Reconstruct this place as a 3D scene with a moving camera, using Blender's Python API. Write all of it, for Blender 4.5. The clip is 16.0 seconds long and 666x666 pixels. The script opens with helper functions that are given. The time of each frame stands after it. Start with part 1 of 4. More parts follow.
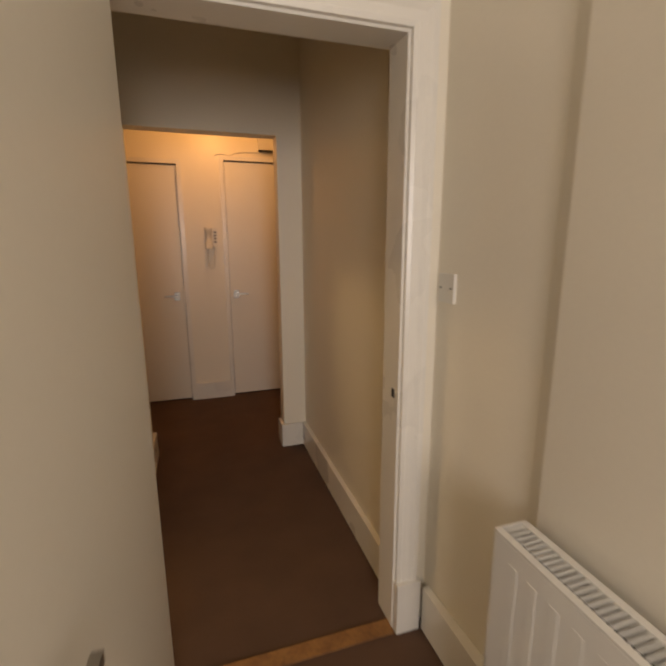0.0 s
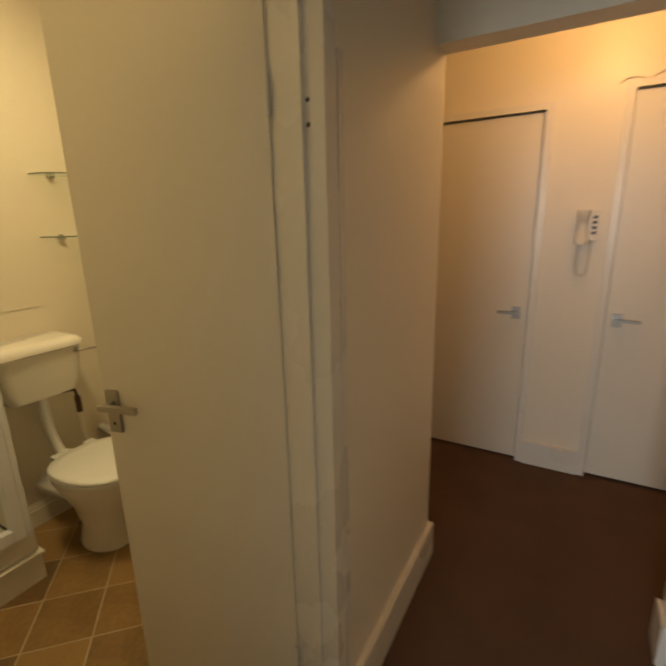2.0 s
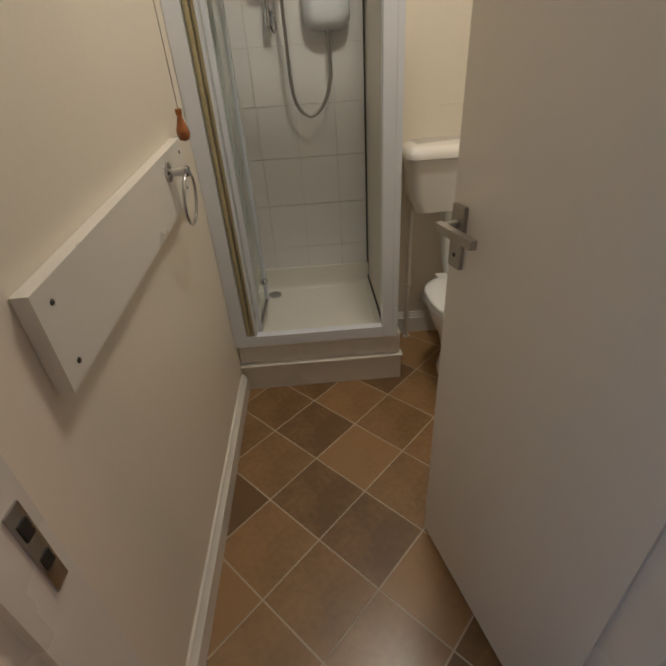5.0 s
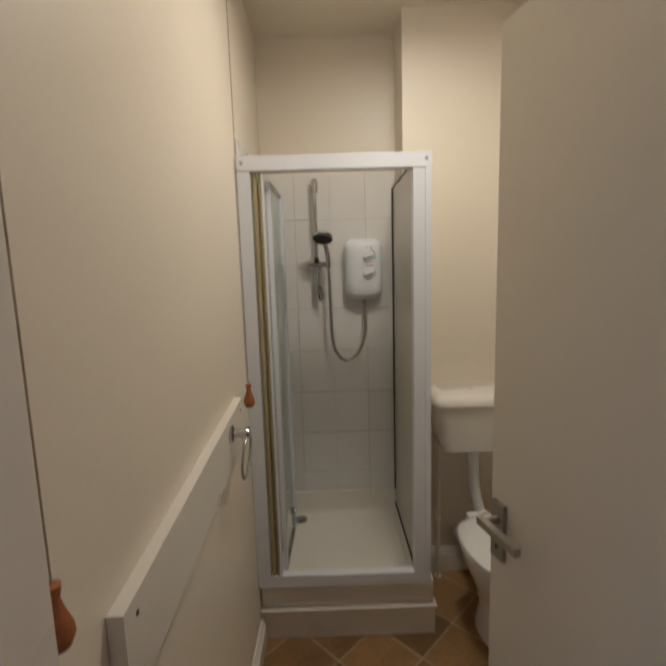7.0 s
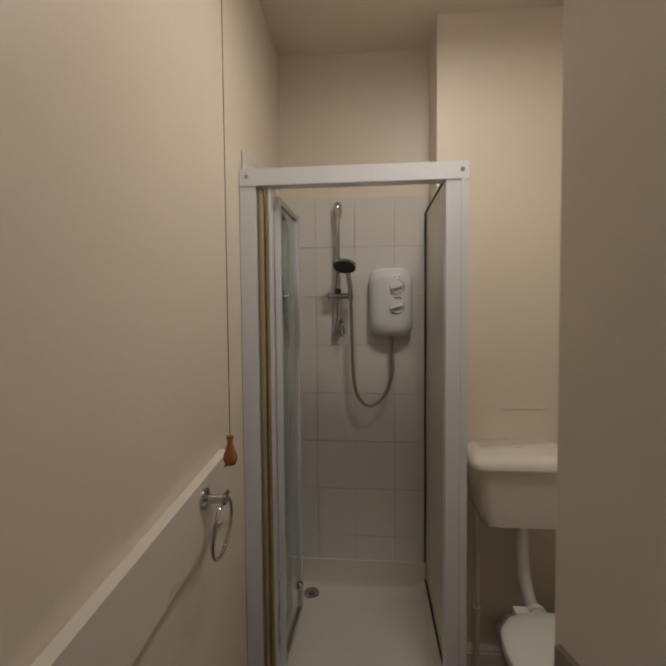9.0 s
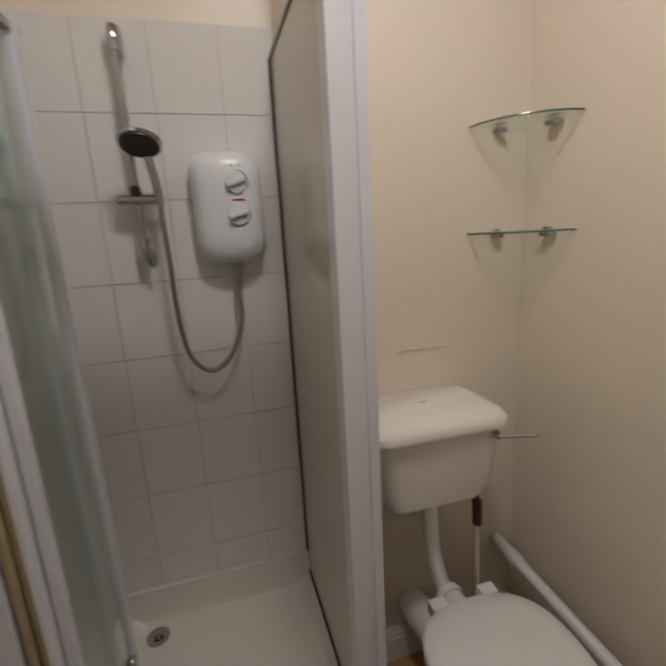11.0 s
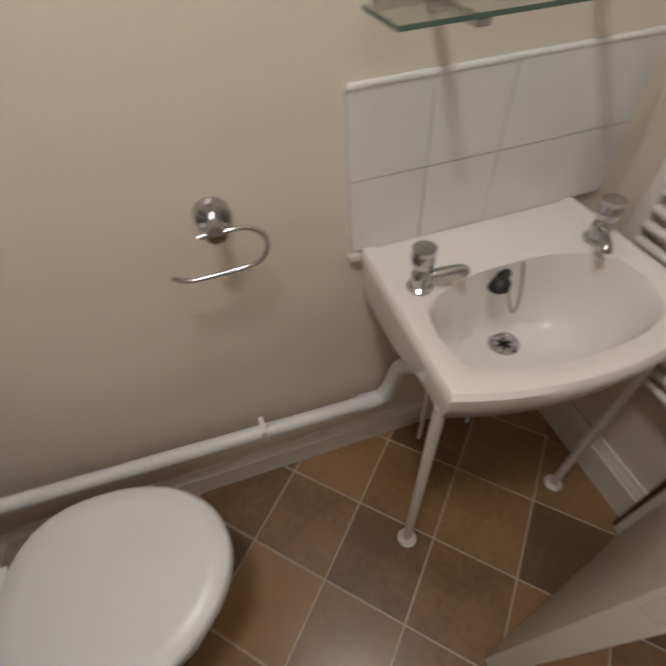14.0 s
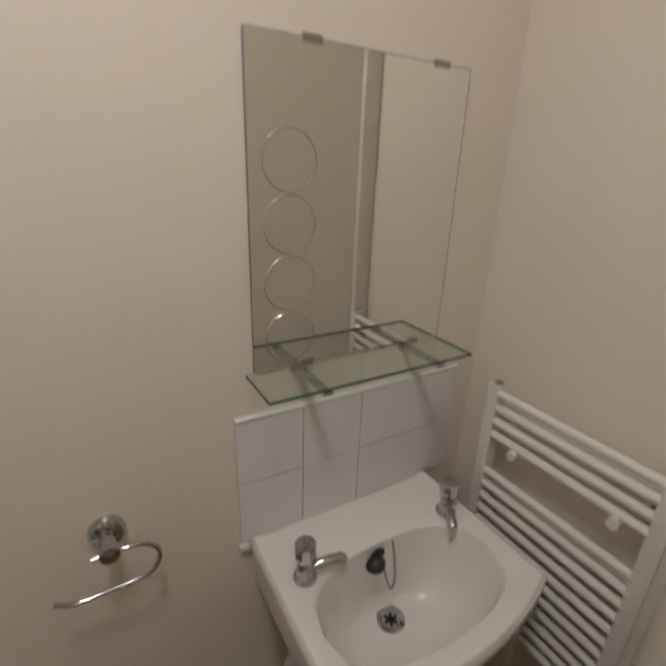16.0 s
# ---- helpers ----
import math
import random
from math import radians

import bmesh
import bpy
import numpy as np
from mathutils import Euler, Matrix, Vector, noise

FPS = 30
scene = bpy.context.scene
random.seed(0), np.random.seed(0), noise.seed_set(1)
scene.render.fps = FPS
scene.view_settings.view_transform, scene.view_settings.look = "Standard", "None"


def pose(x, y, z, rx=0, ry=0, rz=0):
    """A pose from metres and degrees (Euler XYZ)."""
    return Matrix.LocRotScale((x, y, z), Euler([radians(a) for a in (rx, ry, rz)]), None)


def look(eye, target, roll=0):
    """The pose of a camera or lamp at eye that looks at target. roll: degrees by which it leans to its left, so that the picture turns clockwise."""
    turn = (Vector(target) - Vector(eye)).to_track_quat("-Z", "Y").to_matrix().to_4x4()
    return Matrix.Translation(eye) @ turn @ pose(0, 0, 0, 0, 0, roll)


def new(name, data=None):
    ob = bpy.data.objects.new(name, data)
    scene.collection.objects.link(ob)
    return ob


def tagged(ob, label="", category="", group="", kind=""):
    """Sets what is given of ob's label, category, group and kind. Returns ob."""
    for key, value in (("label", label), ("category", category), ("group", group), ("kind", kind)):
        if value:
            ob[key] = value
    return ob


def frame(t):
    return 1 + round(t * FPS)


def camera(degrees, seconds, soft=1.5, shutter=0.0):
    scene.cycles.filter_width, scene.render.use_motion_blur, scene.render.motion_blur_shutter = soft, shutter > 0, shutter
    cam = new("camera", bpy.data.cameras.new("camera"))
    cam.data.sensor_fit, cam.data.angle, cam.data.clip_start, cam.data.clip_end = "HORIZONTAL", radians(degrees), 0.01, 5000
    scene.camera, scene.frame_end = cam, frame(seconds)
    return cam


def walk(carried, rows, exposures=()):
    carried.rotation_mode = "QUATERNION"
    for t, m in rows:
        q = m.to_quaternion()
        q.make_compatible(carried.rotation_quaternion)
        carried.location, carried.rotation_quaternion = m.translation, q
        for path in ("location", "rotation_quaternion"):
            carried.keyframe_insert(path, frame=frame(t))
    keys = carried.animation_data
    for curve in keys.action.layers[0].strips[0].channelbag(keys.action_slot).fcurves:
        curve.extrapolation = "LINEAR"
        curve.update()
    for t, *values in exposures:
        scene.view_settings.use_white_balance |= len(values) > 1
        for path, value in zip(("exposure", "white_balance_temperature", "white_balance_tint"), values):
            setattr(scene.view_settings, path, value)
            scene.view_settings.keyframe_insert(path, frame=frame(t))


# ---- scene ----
cam = camera(75.5, 16.0, soft=2.3, shutter=0.4)
PATH = [
    (0, (0.238, 0.741, 1.378), (0.832, 2.605, 0.963), -0.2),
    (0.5, (0.375, 1.054, 1.383), (0.61, 2.992, 0.95), -0.7),
    (1, (0.454, 1.361, 1.4), (0.199, 3.293, 0.954), -1.7),
    (1.5, (0.47, 1.657, 1.416), (-0.153, 3.502, 0.96), -0.5),
    (2, (0.373, 1.962, 1.472), (-0.589, 3.641, 0.965), -1.3),
    (2.5, (0.228, 2.149, 1.449), (-1.212, 3.446, 0.958), -1.8),
    (3, (0.14, 2.33, 1.402), (-1.721, 2.838, 0.876), 0.2),
    (3.5, (0.096, 2.371, 1.291), (-1.723, 2.441, 0.464), -2.3),
    (3.7, (0.087, 2.386, 1.263), (-1.631, 2.36, 0.238), -4.3),
    (5.8, (0.085, 2.309, 1.33), (-1.603, 2.356, 0.259), -4.0),
    (6, (0.087, 2.305, 1.387), (-1.684, 2.359, 0.458), -0.9),
    (6.5, (0.1, 2.278, 1.448), (-1.812, 2.338, 0.865), -2.5),
    (7, (0.127, 2.273, 1.511), (-1.855, 2.287, 1.242), -1.7),
    (7.5, (0.146, 2.292, 1.56), (-1.853, 2.263, 1.604), -0.8),
    (8, (0.123, 2.346, 1.558), (-1.875, 2.281, 1.624), -0.1),
    (8.2, (0.105, 2.363, 1.542), (-1.893, 2.283, 1.581), -0.0),
    (10.3, (-0.661, 2.342, 1.461), (-2.633, 2.172, 1.18), -2.1),
    (10.5, (-0.704, 2.346, 1.461), (-2.675, 2.344, 1.119), -2.5),
    (11, (-0.769, 2.382, 1.449), (-2.648, 2.896, 0.996), -3.2),
    (11.5, (-0.832, 2.387, 1.419), (-2.563, 3.209, 0.846), -3.3),
    (12, (-0.977, 2.427, 1.399), (-2.616, 3.341, 0.707), -4.2),
    (12.5, (-1.127, 2.538, 1.379), (-2.472, 3.594, 0.341), -7.4),
    (13, (-1.196, 2.626, 1.326), (-1.924, 3.863, -0.066), -8.8),
    (13.5, (-1.16, 2.64, 1.321), (-1.366, 3.981, -0.149), -7.6),
    (14, (-1.041, 2.648, 1.344), (-0.711, 3.921, -0.162), -4.7),
    (14.5, (-0.995, 2.629, 1.36), (-0.366, 3.855, -0.09), -3.0),
    (15, (-0.993, 2.624, 1.417), (-0.238, 3.966, 0.141), -1.4),
    (15.5, (-0.999, 2.613, 1.487), (-0.118, 4.08, 0.453), 0.0),
    (16, (-1.027, 2.601, 1.564), (-0.07, 4.205, 0.85), 2.1),
]
EXPOSURE = [
    (0.0, -0.03, 9500, 24), (0.7, 0.07, 9000, 20), (1.6, 0.26, 8500, 13), (2.2, 0.30, 7200, 8), (3.0, 0.27, 5100, 12), (3.6, 0.32, 5050, 21), (6.0, 0.30, 5050, 22), (7.2, -0.15, 5050, 24),
    (8.0, -0.80, 5250, 26), (10.3, -0.06, 4900, 28), (11.0, -0.06, 4900, 30), (12.5, 0.06, 4450, 27), (13.5, 0.36, 4750, 27), (14.5, 0.33, 4700, 28), (16.0, -0.14, 4750, 28),
]
walk(cam, [(t, look(eye, target, roll)) for t, eye, target, roll in PATH], EXPOSURE)

# ---- world, lights ----
world = bpy.data.worlds.new("world")
scene.world = world
world.use_nodes = True
wn = world.node_tree.nodes
sky = wn.new("ShaderNodeTexSky")
sky.sky_type, sky.sun_disc = 'NISHITA', False
sky.sun_elevation, sky.sun_rotation = radians(35), radians(200)
world.node_tree.links.new(sky.outputs[0], wn["Background"].inputs[0])
wn["Background"].inputs[1].default_value = 0.08


def area_light(name, m, size, power, colour, size_y=None, shape='SQUARE'):
    d = bpy.data.lights.new(name, 'AREA')
    d.energy, d.color, d.shape, d.size = power, colour, shape, size
    if size_y:
        d.shape, d.size_y = 'RECTANGLE', size_y
    ob = new(name, d)
    ob.matrix_world = m
    return ob


LAMP_BATH = (-1.12, 2.63, 2.65)
LAMP_LOBBY = (0.45, 4.08, 2.60)
area_light("bath_lamp_light", look((LAMP_BATH[0], LAMP_BATH[1], 2.555), (LAMP_BATH[0], LAMP_BATH[1], 0)), 0.26, 9.5, (1, 0.83, 0.47), shape='DISK')
bulb = bpy.data.lights.new("lobby_lamp_light", 'POINT')
bulb.energy, bulb.color, bulb.shadow_soft_size = 8.2, (1, 0.58, 0.25), 0.05
new("lobby_lamp_light", bulb).location = (LAMP_LOBBY[0], LAMP_LOBBY[1], 2.27)
area_light("window_sky_light", look((0.15, -1.40, 1.55), (0.15, 5, 1.2)), 0.85, 52, (0.68, 0.82, 1.0), 1.2)

# ---- materials ----


def material(name, colour, rough=0.5, metal=0.0, var=0.06, scale=3.0, fine=60.0, bump=0.05, second=None, coat=0.0, rough_var=0.1, by_object=0.0):
    m = bpy.data.materials.new(name)
    m.use_nodes = True
    nt = m.node_tree
    n, l = nt.nodes, nt.links
    b = n["Principled BSDF"]
    geo = n.new("ShaderNodeTexCoord")
    big = n.new("ShaderNodeTexNoise")
    big.inputs["Scale"].default_value, big.inputs["Detail"].default_value = scale, 4
    small = n.new("ShaderNodeTexNoise")
    small.inputs["Scale"].default_value, small.inputs["Detail"].default_value = fine, 3
    for t in (big, small):
        l.new(geo.outputs["Object"], t.inputs["Vector"])
    ramp = n.new("ShaderNodeValToRGB")
    dark = second or tuple(c * (1 - 2 * var) for c in colour)
    ramp.color_ramp.elements[0].position, ramp.color_ramp.elements[1].position = 0.3, 0.7
    ramp.color_ramp.elements[0].color = (*dark, 1)
    ramp.color_ramp.elements[1].color = (*colour, 1)
    mix = n.new("ShaderNodeMix")
    mix.data_type = 'FLOAT'
    mix.inputs[0].default_value = 0.35
    l.new(big.outputs["Fac"], mix.inputs[2])
    l.new(small.outputs["Fac"], mix.inputs[3])
    fac = mix.outputs[0]
    if by_object:
        info = n.new("ShaderNodeObjectInfo")
        add = n.new("ShaderNodeMath")
        add.operation = 'MULTIPLY_ADD'
        l.new(info.outputs["Random"], add.inputs[0])
        add.inputs[1].default_value = by_object
        l.new(fac, add.inputs[2])
        sub = n.new("ShaderNodeMath")
        sub.operation = 'SUBTRACT'
        l.new(add.outputs[0], sub.inputs[0])
        sub.inputs[1].default_value = by_object / 2
        fac = sub.outputs[0]
    l.new(fac, ramp.inputs[0])
    l.new(ramp.outputs[0], b.inputs["Base Color"])
    mr = n.new("ShaderNodeMapRange")
    mr.inputs[3].default_value, mr.inputs[4].default_value = max(0.02, rough - rough_var / 2), min(1, rough + rough_var / 2)
    l.new(big.outputs["Fac"], mr.inputs[0])
    l.new(mr.outputs[0], b.inputs["Roughness"])
    b.inputs["Metallic"].default_value = metal
    b.inputs["Coat Weight"].default_value = coat
    if bump:
        bp = n.new("ShaderNodeBump")
        bp.inputs["Strength"].default_value, bp.inputs["Distance"].default_value = bump, 0.01
        l.new(mix.outputs[0], bp.inputs["Height"])
        l.new(bp.outputs[0], b.inputs["Normal"])
    return m


def glass(name, colour, gloss=0.02):
    """Thin glass: a tinted clear pane with a Fresnel gloss."""
    m = bpy.data.materials.new(name)
    m.use_nodes = True
    n, l = m.node_tree.nodes, m.node_tree.links
    n.remove(n["Principled BSDF"])
    clear, shine, fres, mix = n.new("ShaderNodeBsdfTransparent"), n.new("ShaderNodeBsdfGlossy"), n.new("ShaderNodeLayerWeight"), n.new("ShaderNodeMixShader")
    clear.inputs["Color"].default_value = (*colour, 1)
    shine.inputs["Roughness"].default_value = gloss
    fres.inputs["Blend"].default_value = 0.5
    power, amount = n.new("ShaderNodeMath"), n.new("ShaderNodeMath")
    power.operation, amount.operation = 'POWER', 'MULTIPLY_ADD'
    power.inputs[1].default_value, amount.inputs[1].default_value, amount.inputs[2].default_value = 4.0, 0.6, 0.05
    l.new(fres.outputs["Facing"], power.inputs[0])
    l.new(power.outputs[0], amount.inputs[0])
    l.new(amount.outputs[0], mix.inputs[0])
    l.new(clear.outputs[0], mix.inputs[1])
    l.new(shine.outputs[0], mix.inputs[2])
    l.new(mix.outputs[0], n["Material Output"].inputs["Surface"])
    return m


def glow(name, colour, strength):
    m = bpy.data.materials.new(name)
    m.use_nodes = True
    b = m.node_tree.nodes["Principled BSDF"]
    b.inputs["Base Color"].default_value = (0.8, 0.8, 0.8, 1)
    b.inputs["Emission Color"].default_value = (*colour, 1)
    b.inputs["Emission Strength"].default_value = strength
    return m


M_WALL = material("cream_emulsion", (0.82, 0.75, 0.63), 0.42, var=0.025, scale=1.3, fine=90, bump=0.10)
M_CEIL = material("ceiling_paint", (0.82, 0.76, 0.64), 0.75, var=0.02, scale=1.5, fine=120, bump=0.08)
M_GLOSS = material("white_gloss_paint", (0.78, 0.74, 0.67), 0.28, var=0.02, scale=2.0, fine=40, bump=0.06)
M_DOOR = material("white_door_paint", (0.79, 0.74, 0.65), 0.36, var=0.02, scale=1.2, fine=60, bump=0.05)
M_UPVC = material("white_shower_frame", (0.75, 0.77, 0.84), 0.25, var=0.01, bump=0.02)
M_UNIT = material("cool_white_casing", (0.74, 0.77, 0.81), 0.28, var=0.01, bump=0.0)
M_PLASTIC = material("white_plastic", (0.80, 0.80, 0.79), 0.30, var=0.01, bump=0.0)
M_CREAM_PLASTIC = material("aged_plastic", (0.74, 0.69, 0.60), 0.40, var=0.03, bump=0.02)
M_CERAMIC = material("white_ceramic", (0.82, 0.79, 0.74), 0.08, var=0.01, bump=0.0, rough_var=0.03)
M_ACRYLIC = material("white_acrylic", (0.80, 0.77, 0.70), 0.22, var=0.02, bump=0.02)
M_TILE = material("white_wall_tile", (0.78, 0.77, 0.75), 0.10, var=0.012, scale=5, bump=0.02, by_object=0.1, rough_var=0.05)
M_GROUT = material("tile_grout", (0.72, 0.70, 0.66), 0.8, var=0.12, scale=8, fine=120)
M_CHROME = material("chrome", (0.52, 0.52, 0.53), 0.08, 1.0, var=0.01, bump=0.0, rough_var=0.04)
M_SATIN = material("satin_aluminium", (0.42, 0.40, 0.37), 0.32, 1.0, var=0.04, bump=0.02)
M_GOLD = material("aged_plastic_seal", (0.42, 0.36, 0.20), 0.35, var=0.08, scale=9, bump=0.03)
M_BLACK = material("black_rubber", (0.02, 0.02, 0.02), 0.45, var=0.1, bump=0.02)
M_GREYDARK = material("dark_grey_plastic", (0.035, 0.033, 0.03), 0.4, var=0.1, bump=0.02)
M_BROWN = material("dark_tape_and_copper", (0.10, 0.045, 0.025), 0.6, var=0.2, scale=30, bump=0.1)
M_CARPET = material("brown_carpet", (0.125, 0.066, 0.04), 0.95, var=0.12, scale=4, fine=420, bump=0.5, second=(0.078, 0.040, 0.024))
M_VINYL = material("vinyl_tile", (0.33, 0.195, 0.08), 0.30, scale=6.0, fine=45, bump=0.04, second=(0.165, 0.096, 0.043), by_object=0.6, rough_var=0.12)
M_JOINT = material("pale_joint", (0.60, 0.50, 0.36), 0.6, var=0.15, scale=7, fine=80)
M_STRIP = material("dark_threshold", (0.07, 0.045, 0.03), 0.5, var=0.15, scale=9)
M_WOOD = material("worn_wood", (0.36, 0.17, 0.06), 0.5, var=0.25, scale=14, fine=80, bump=0.1, second=(0.16, 0.07, 0.03))
M_ACORN = material("varnished_wood", (0.42, 0.15, 0.035), 0.22, scale=18, fine=60, second=(0.24, 0.08, 0.02), bump=0.03)
M_CORD = material("dingy_cord", (0.42, 0.33, 0.24), 0.8, var=0.2, scale=30)
M_MIRROR = material("mirror_silver", (0.86, 0.87, 0.84), 0.012, 1.0, var=0.0, bump=0.0, rough_var=0.005)
M_ETCH = material("etched_mirror", (0.62, 0.61, 0.57), 0.22, 0.9, var=0.03, bump=0.0)
M_GLASS = glass("clear_glass", (0.95, 0.98, 0.96))
M_GREEN = glass("green_edge_glass", (0.95, 0.985, 0.97))
M_EDGE = material("green_glass_edge", (0.10, 0.16, 0.115), 0.15, var=0.05, bump=0.0)
M_FROST = material("obscured_shower_glass", (0.66, 0.62, 0.52), 0.10, var=0.03, scale=2, bump=0.0, rough_var=0.04)
M_LAMP = glow("lit_bath_diffuser", (1, 0.86, 0.66), 6.0)
M_LAMP2 = glow("lit_lobby_shade", (1, 0.68, 0.36), 5.0)
M_SCREEN = material("dark_label", (0.02, 0.02, 0.025), 0.3, var=0.05)
M_RED = material("red_print", (0.45, 0.03, 0.02), 0.5, var=0.05, bump=0.0)
M_LED = material("grey_print", (0.25, 0.25, 0.26), 0.5, var=0.05, bump=0.0)
M_ENAMEL = material("white_radiator_enamel", (0.80, 0.77, 0.71), 0.22, var=0.015, bump=0.02)

# ---- mesh helpers ----


def part(name, bm, mat, parent=None, label="", smooth=None, bevel=0.0, segs=2):
    if bevel:
        bmesh.ops.bevel(bm, geom=[e for e in bm.edges if len(e.link_faces) == 2 and e.calc_face_angle(0) > 0.6],
                        offset=bevel, segments=segs, profile=0.5, affect='EDGES', clamp_overlap=True)
    bmesh.ops.recalc_face_normals(bm, faces=bm.faces)
    me = bpy.data.meshes.new(name)
    if smooth is not None:
        for f in bm.faces:
            f.smooth = True
        for e in bm.edges:
            if len(e.link_faces) == 2 and e.calc_face_angle(0) > radians(smooth):
                e.smooth = False
    bm.to_mesh(me)
    bm.free()
    me.materials.append(mat)
    ob = new(name, me)
    if parent:
        ob.parent = parent
    if label:
        ob["label"] = label
    return ob


def thing(name, label, category, group="", kind=""):
    return tagged(new(name), label, category, group, kind)


def box(x0, x1, y0, y1, z0, z1, bm=None):
    bm = bm or bmesh.new()
    v = [bm.verts.new((x, y, z)) for x in (x0, x1) for y in (y0, y1) for z in (z0, z1)]
    for f in ((0, 1, 3, 2), (4, 6, 7, 5), (0, 4, 5, 1), (2, 3, 7, 6), (0, 2, 6, 4), (1, 5, 7, 3)):
        bm.faces.new([v[i] for i in f])
    return bm


def boxes(*specs):
    bm = bmesh.new()
    for s in specs:
        box(*s, bm=bm)
    return bm


def prism(points, z0, z1, bm=None):
    bm = bm or bmesh.new()
    lo = [bm.verts.new((x, y, z0)) for x, y in points]
    hi = [bm.verts.new((x, y, z1)) for x, y in points]
    n = len(points)
    bm.faces.new(lo[::-1])
    bm.faces.new(hi)
    for i in range(n):
        bm.faces.new((lo[i], lo[(i + 1) % n], hi[(i + 1) % n], hi[i]))
    return bm


def loft(rings, caps=True, bm=None):
    bm = bm or bmesh.new()
    rows = [[bm.verts.new(p) for p in r] for r in rings]
    n = len(rows[0])
    for a, b in zip(rows, rows[1:]):
        for i in range(n):
            bm.faces.new((a[i], a[(i + 1) % n], b[(i + 1) % n], b[i]))
    if caps:
        bm.faces.new(rows[0][::-1])
        bm.faces.new(rows[-1])
    return bm


def tube(path, r, sides=12, bm=None, ribs=0.0):
    pts = [Vector(p) for p in path]
    rings = []
    up = None
    for i, p in enumerate(pts):
        d = (pts[min(i + 1, len(pts) - 1)] - pts[max(i - 1, 0)]).normalized()
        if up is None:
            up = d.orthogonal().normalized()
        up = (up - d * up.dot(d)).normalized()
        side = d.cross(up)
        rr = r * (1 + (ribs if i % 2 else 0))
        rings.append([p + (up * math.cos(a) + side * math.sin(a)) * rr for a in (2 * math.pi * k / sides for k in range(sides))])
    return loft(rings, bm=bm)


def curve_points(ctrl, steps=8):
    c = [Vector(p) for p in ctrl]
    c = [c[0] * 2 - c[1]] + c + [c[-1] * 2 - c[-2]]
    out = []
    for i in range(1, len(c) - 2):
        for k in range(steps):
            t = k / steps
            p0, p1, p2, p3 = c[i - 1:i + 3]
            out.append(0.5 * (2 * p1 + (p2 - p0) * t + (2 * p0 - 5 * p1 + 4 * p2 - p3) * t * t + (3 * p1 - p0 - 3 * p2 + p3) * t ** 3))
    out.append(c[-2])
    return out


def lathe(profile, origin=(0, 0, 0), axis='z', sides=24, bm=None):
    o = Vector(origin)
    rings = []
    for r, h in profile:
        ring = []
        for k in range(sides):
            a = 2 * math.pi * k / sides
            c, s = r * math.cos(a), r * math.sin(a)
            ring.append(o + Vector({'z': (c, s, h), 'x': (h, c, s), 'y': (c, h, s)}[axis]))
        rings.append(ring)
    return loft(rings, bm=bm)


def oval(cx, cy, rx, ry, z, n=40, power=2.0):
    out = []
    for k in range(n):
        a = 2 * math.pi * k / n
        c, s = math.cos(a), math.sin(a)
        out.append(Vector((cx + rx * math.copysign(abs(c) ** (2 / power), c), cy + ry * math.copysign(abs(s) ** (2 / power), s), z)))
    return out


def structure(name, bm, mat, label="", **kw):
    ob = part(name, bm, mat, **kw)
    return tagged(ob, label, kind="structure")


# ---- plan: x east, y north along the hall ----
TILE_X, CIS_X, S_Y, N_Y, RET_Y = -2.115, -1.90, 1.95, 3.31, 2.625
E_IN, E_OUT = -0.165, -0.09
BATH_H, HALL_H = 2.65, 2.62
HALL_E, NIB_X, NIB_Y = 0.905, 0.755, 3.47
DOOR_H = 1.965
JS, JN = 2.02, 2.745

# ---- bathroom shell ----
structure("wall_bath_west", box(TILE_X - 0.12, TILE_X, S_Y - 0.1, RET_Y, 0, BATH_H), M_WALL, "cream painted wall behind the shower tiles")
structure("wall_cistern", box(TILE_X - 0.12, CIS_X, RET_Y, N_Y + 0.12, 0, BATH_H), M_WALL, "cream painted boxed-out wall behind the cistern")
structure("wall_bath_north", box(CIS_X, E_IN, N_Y, N_Y + 0.12, 0, BATH_H), M_WALL, "cream painted wall behind basin and toilet")
structure("wall_bath_south", box(TILE_X, -0.09, S_Y - 0.1, S_Y, 0, BATH_H), M_WALL, "cream painted wall with a white batten")
structure("wall_hall_west", boxes((E_IN, E_OUT, JN + 0.045, 3.575, 0, HALL_H), (E_IN, E_OUT, S_Y - 0.1, JN + 0.045, DOOR_H + 0.05, HALL_H)), M_WALL, "cream partition between hall and bathroom")
structure("ceiling_bath", box(TILE_X - 0.12, E_IN, S_Y - 0.1, N_Y + 0.12, BATH_H, BATH_H + 0.1), M_CEIL, "plain cream painted ceiling")
structure("floor", box(-1.9, 2.2, -1.6, 4.9, -0.12, -0.004), M_CARPET, "worn brown cord carpet")
structure("floor_bath", box(TILE_X, -0.215, S_Y, N_Y, -0.003, -0.0005), M_JOINT, "brown square vinyl tiles laid diagonally with pale joints")

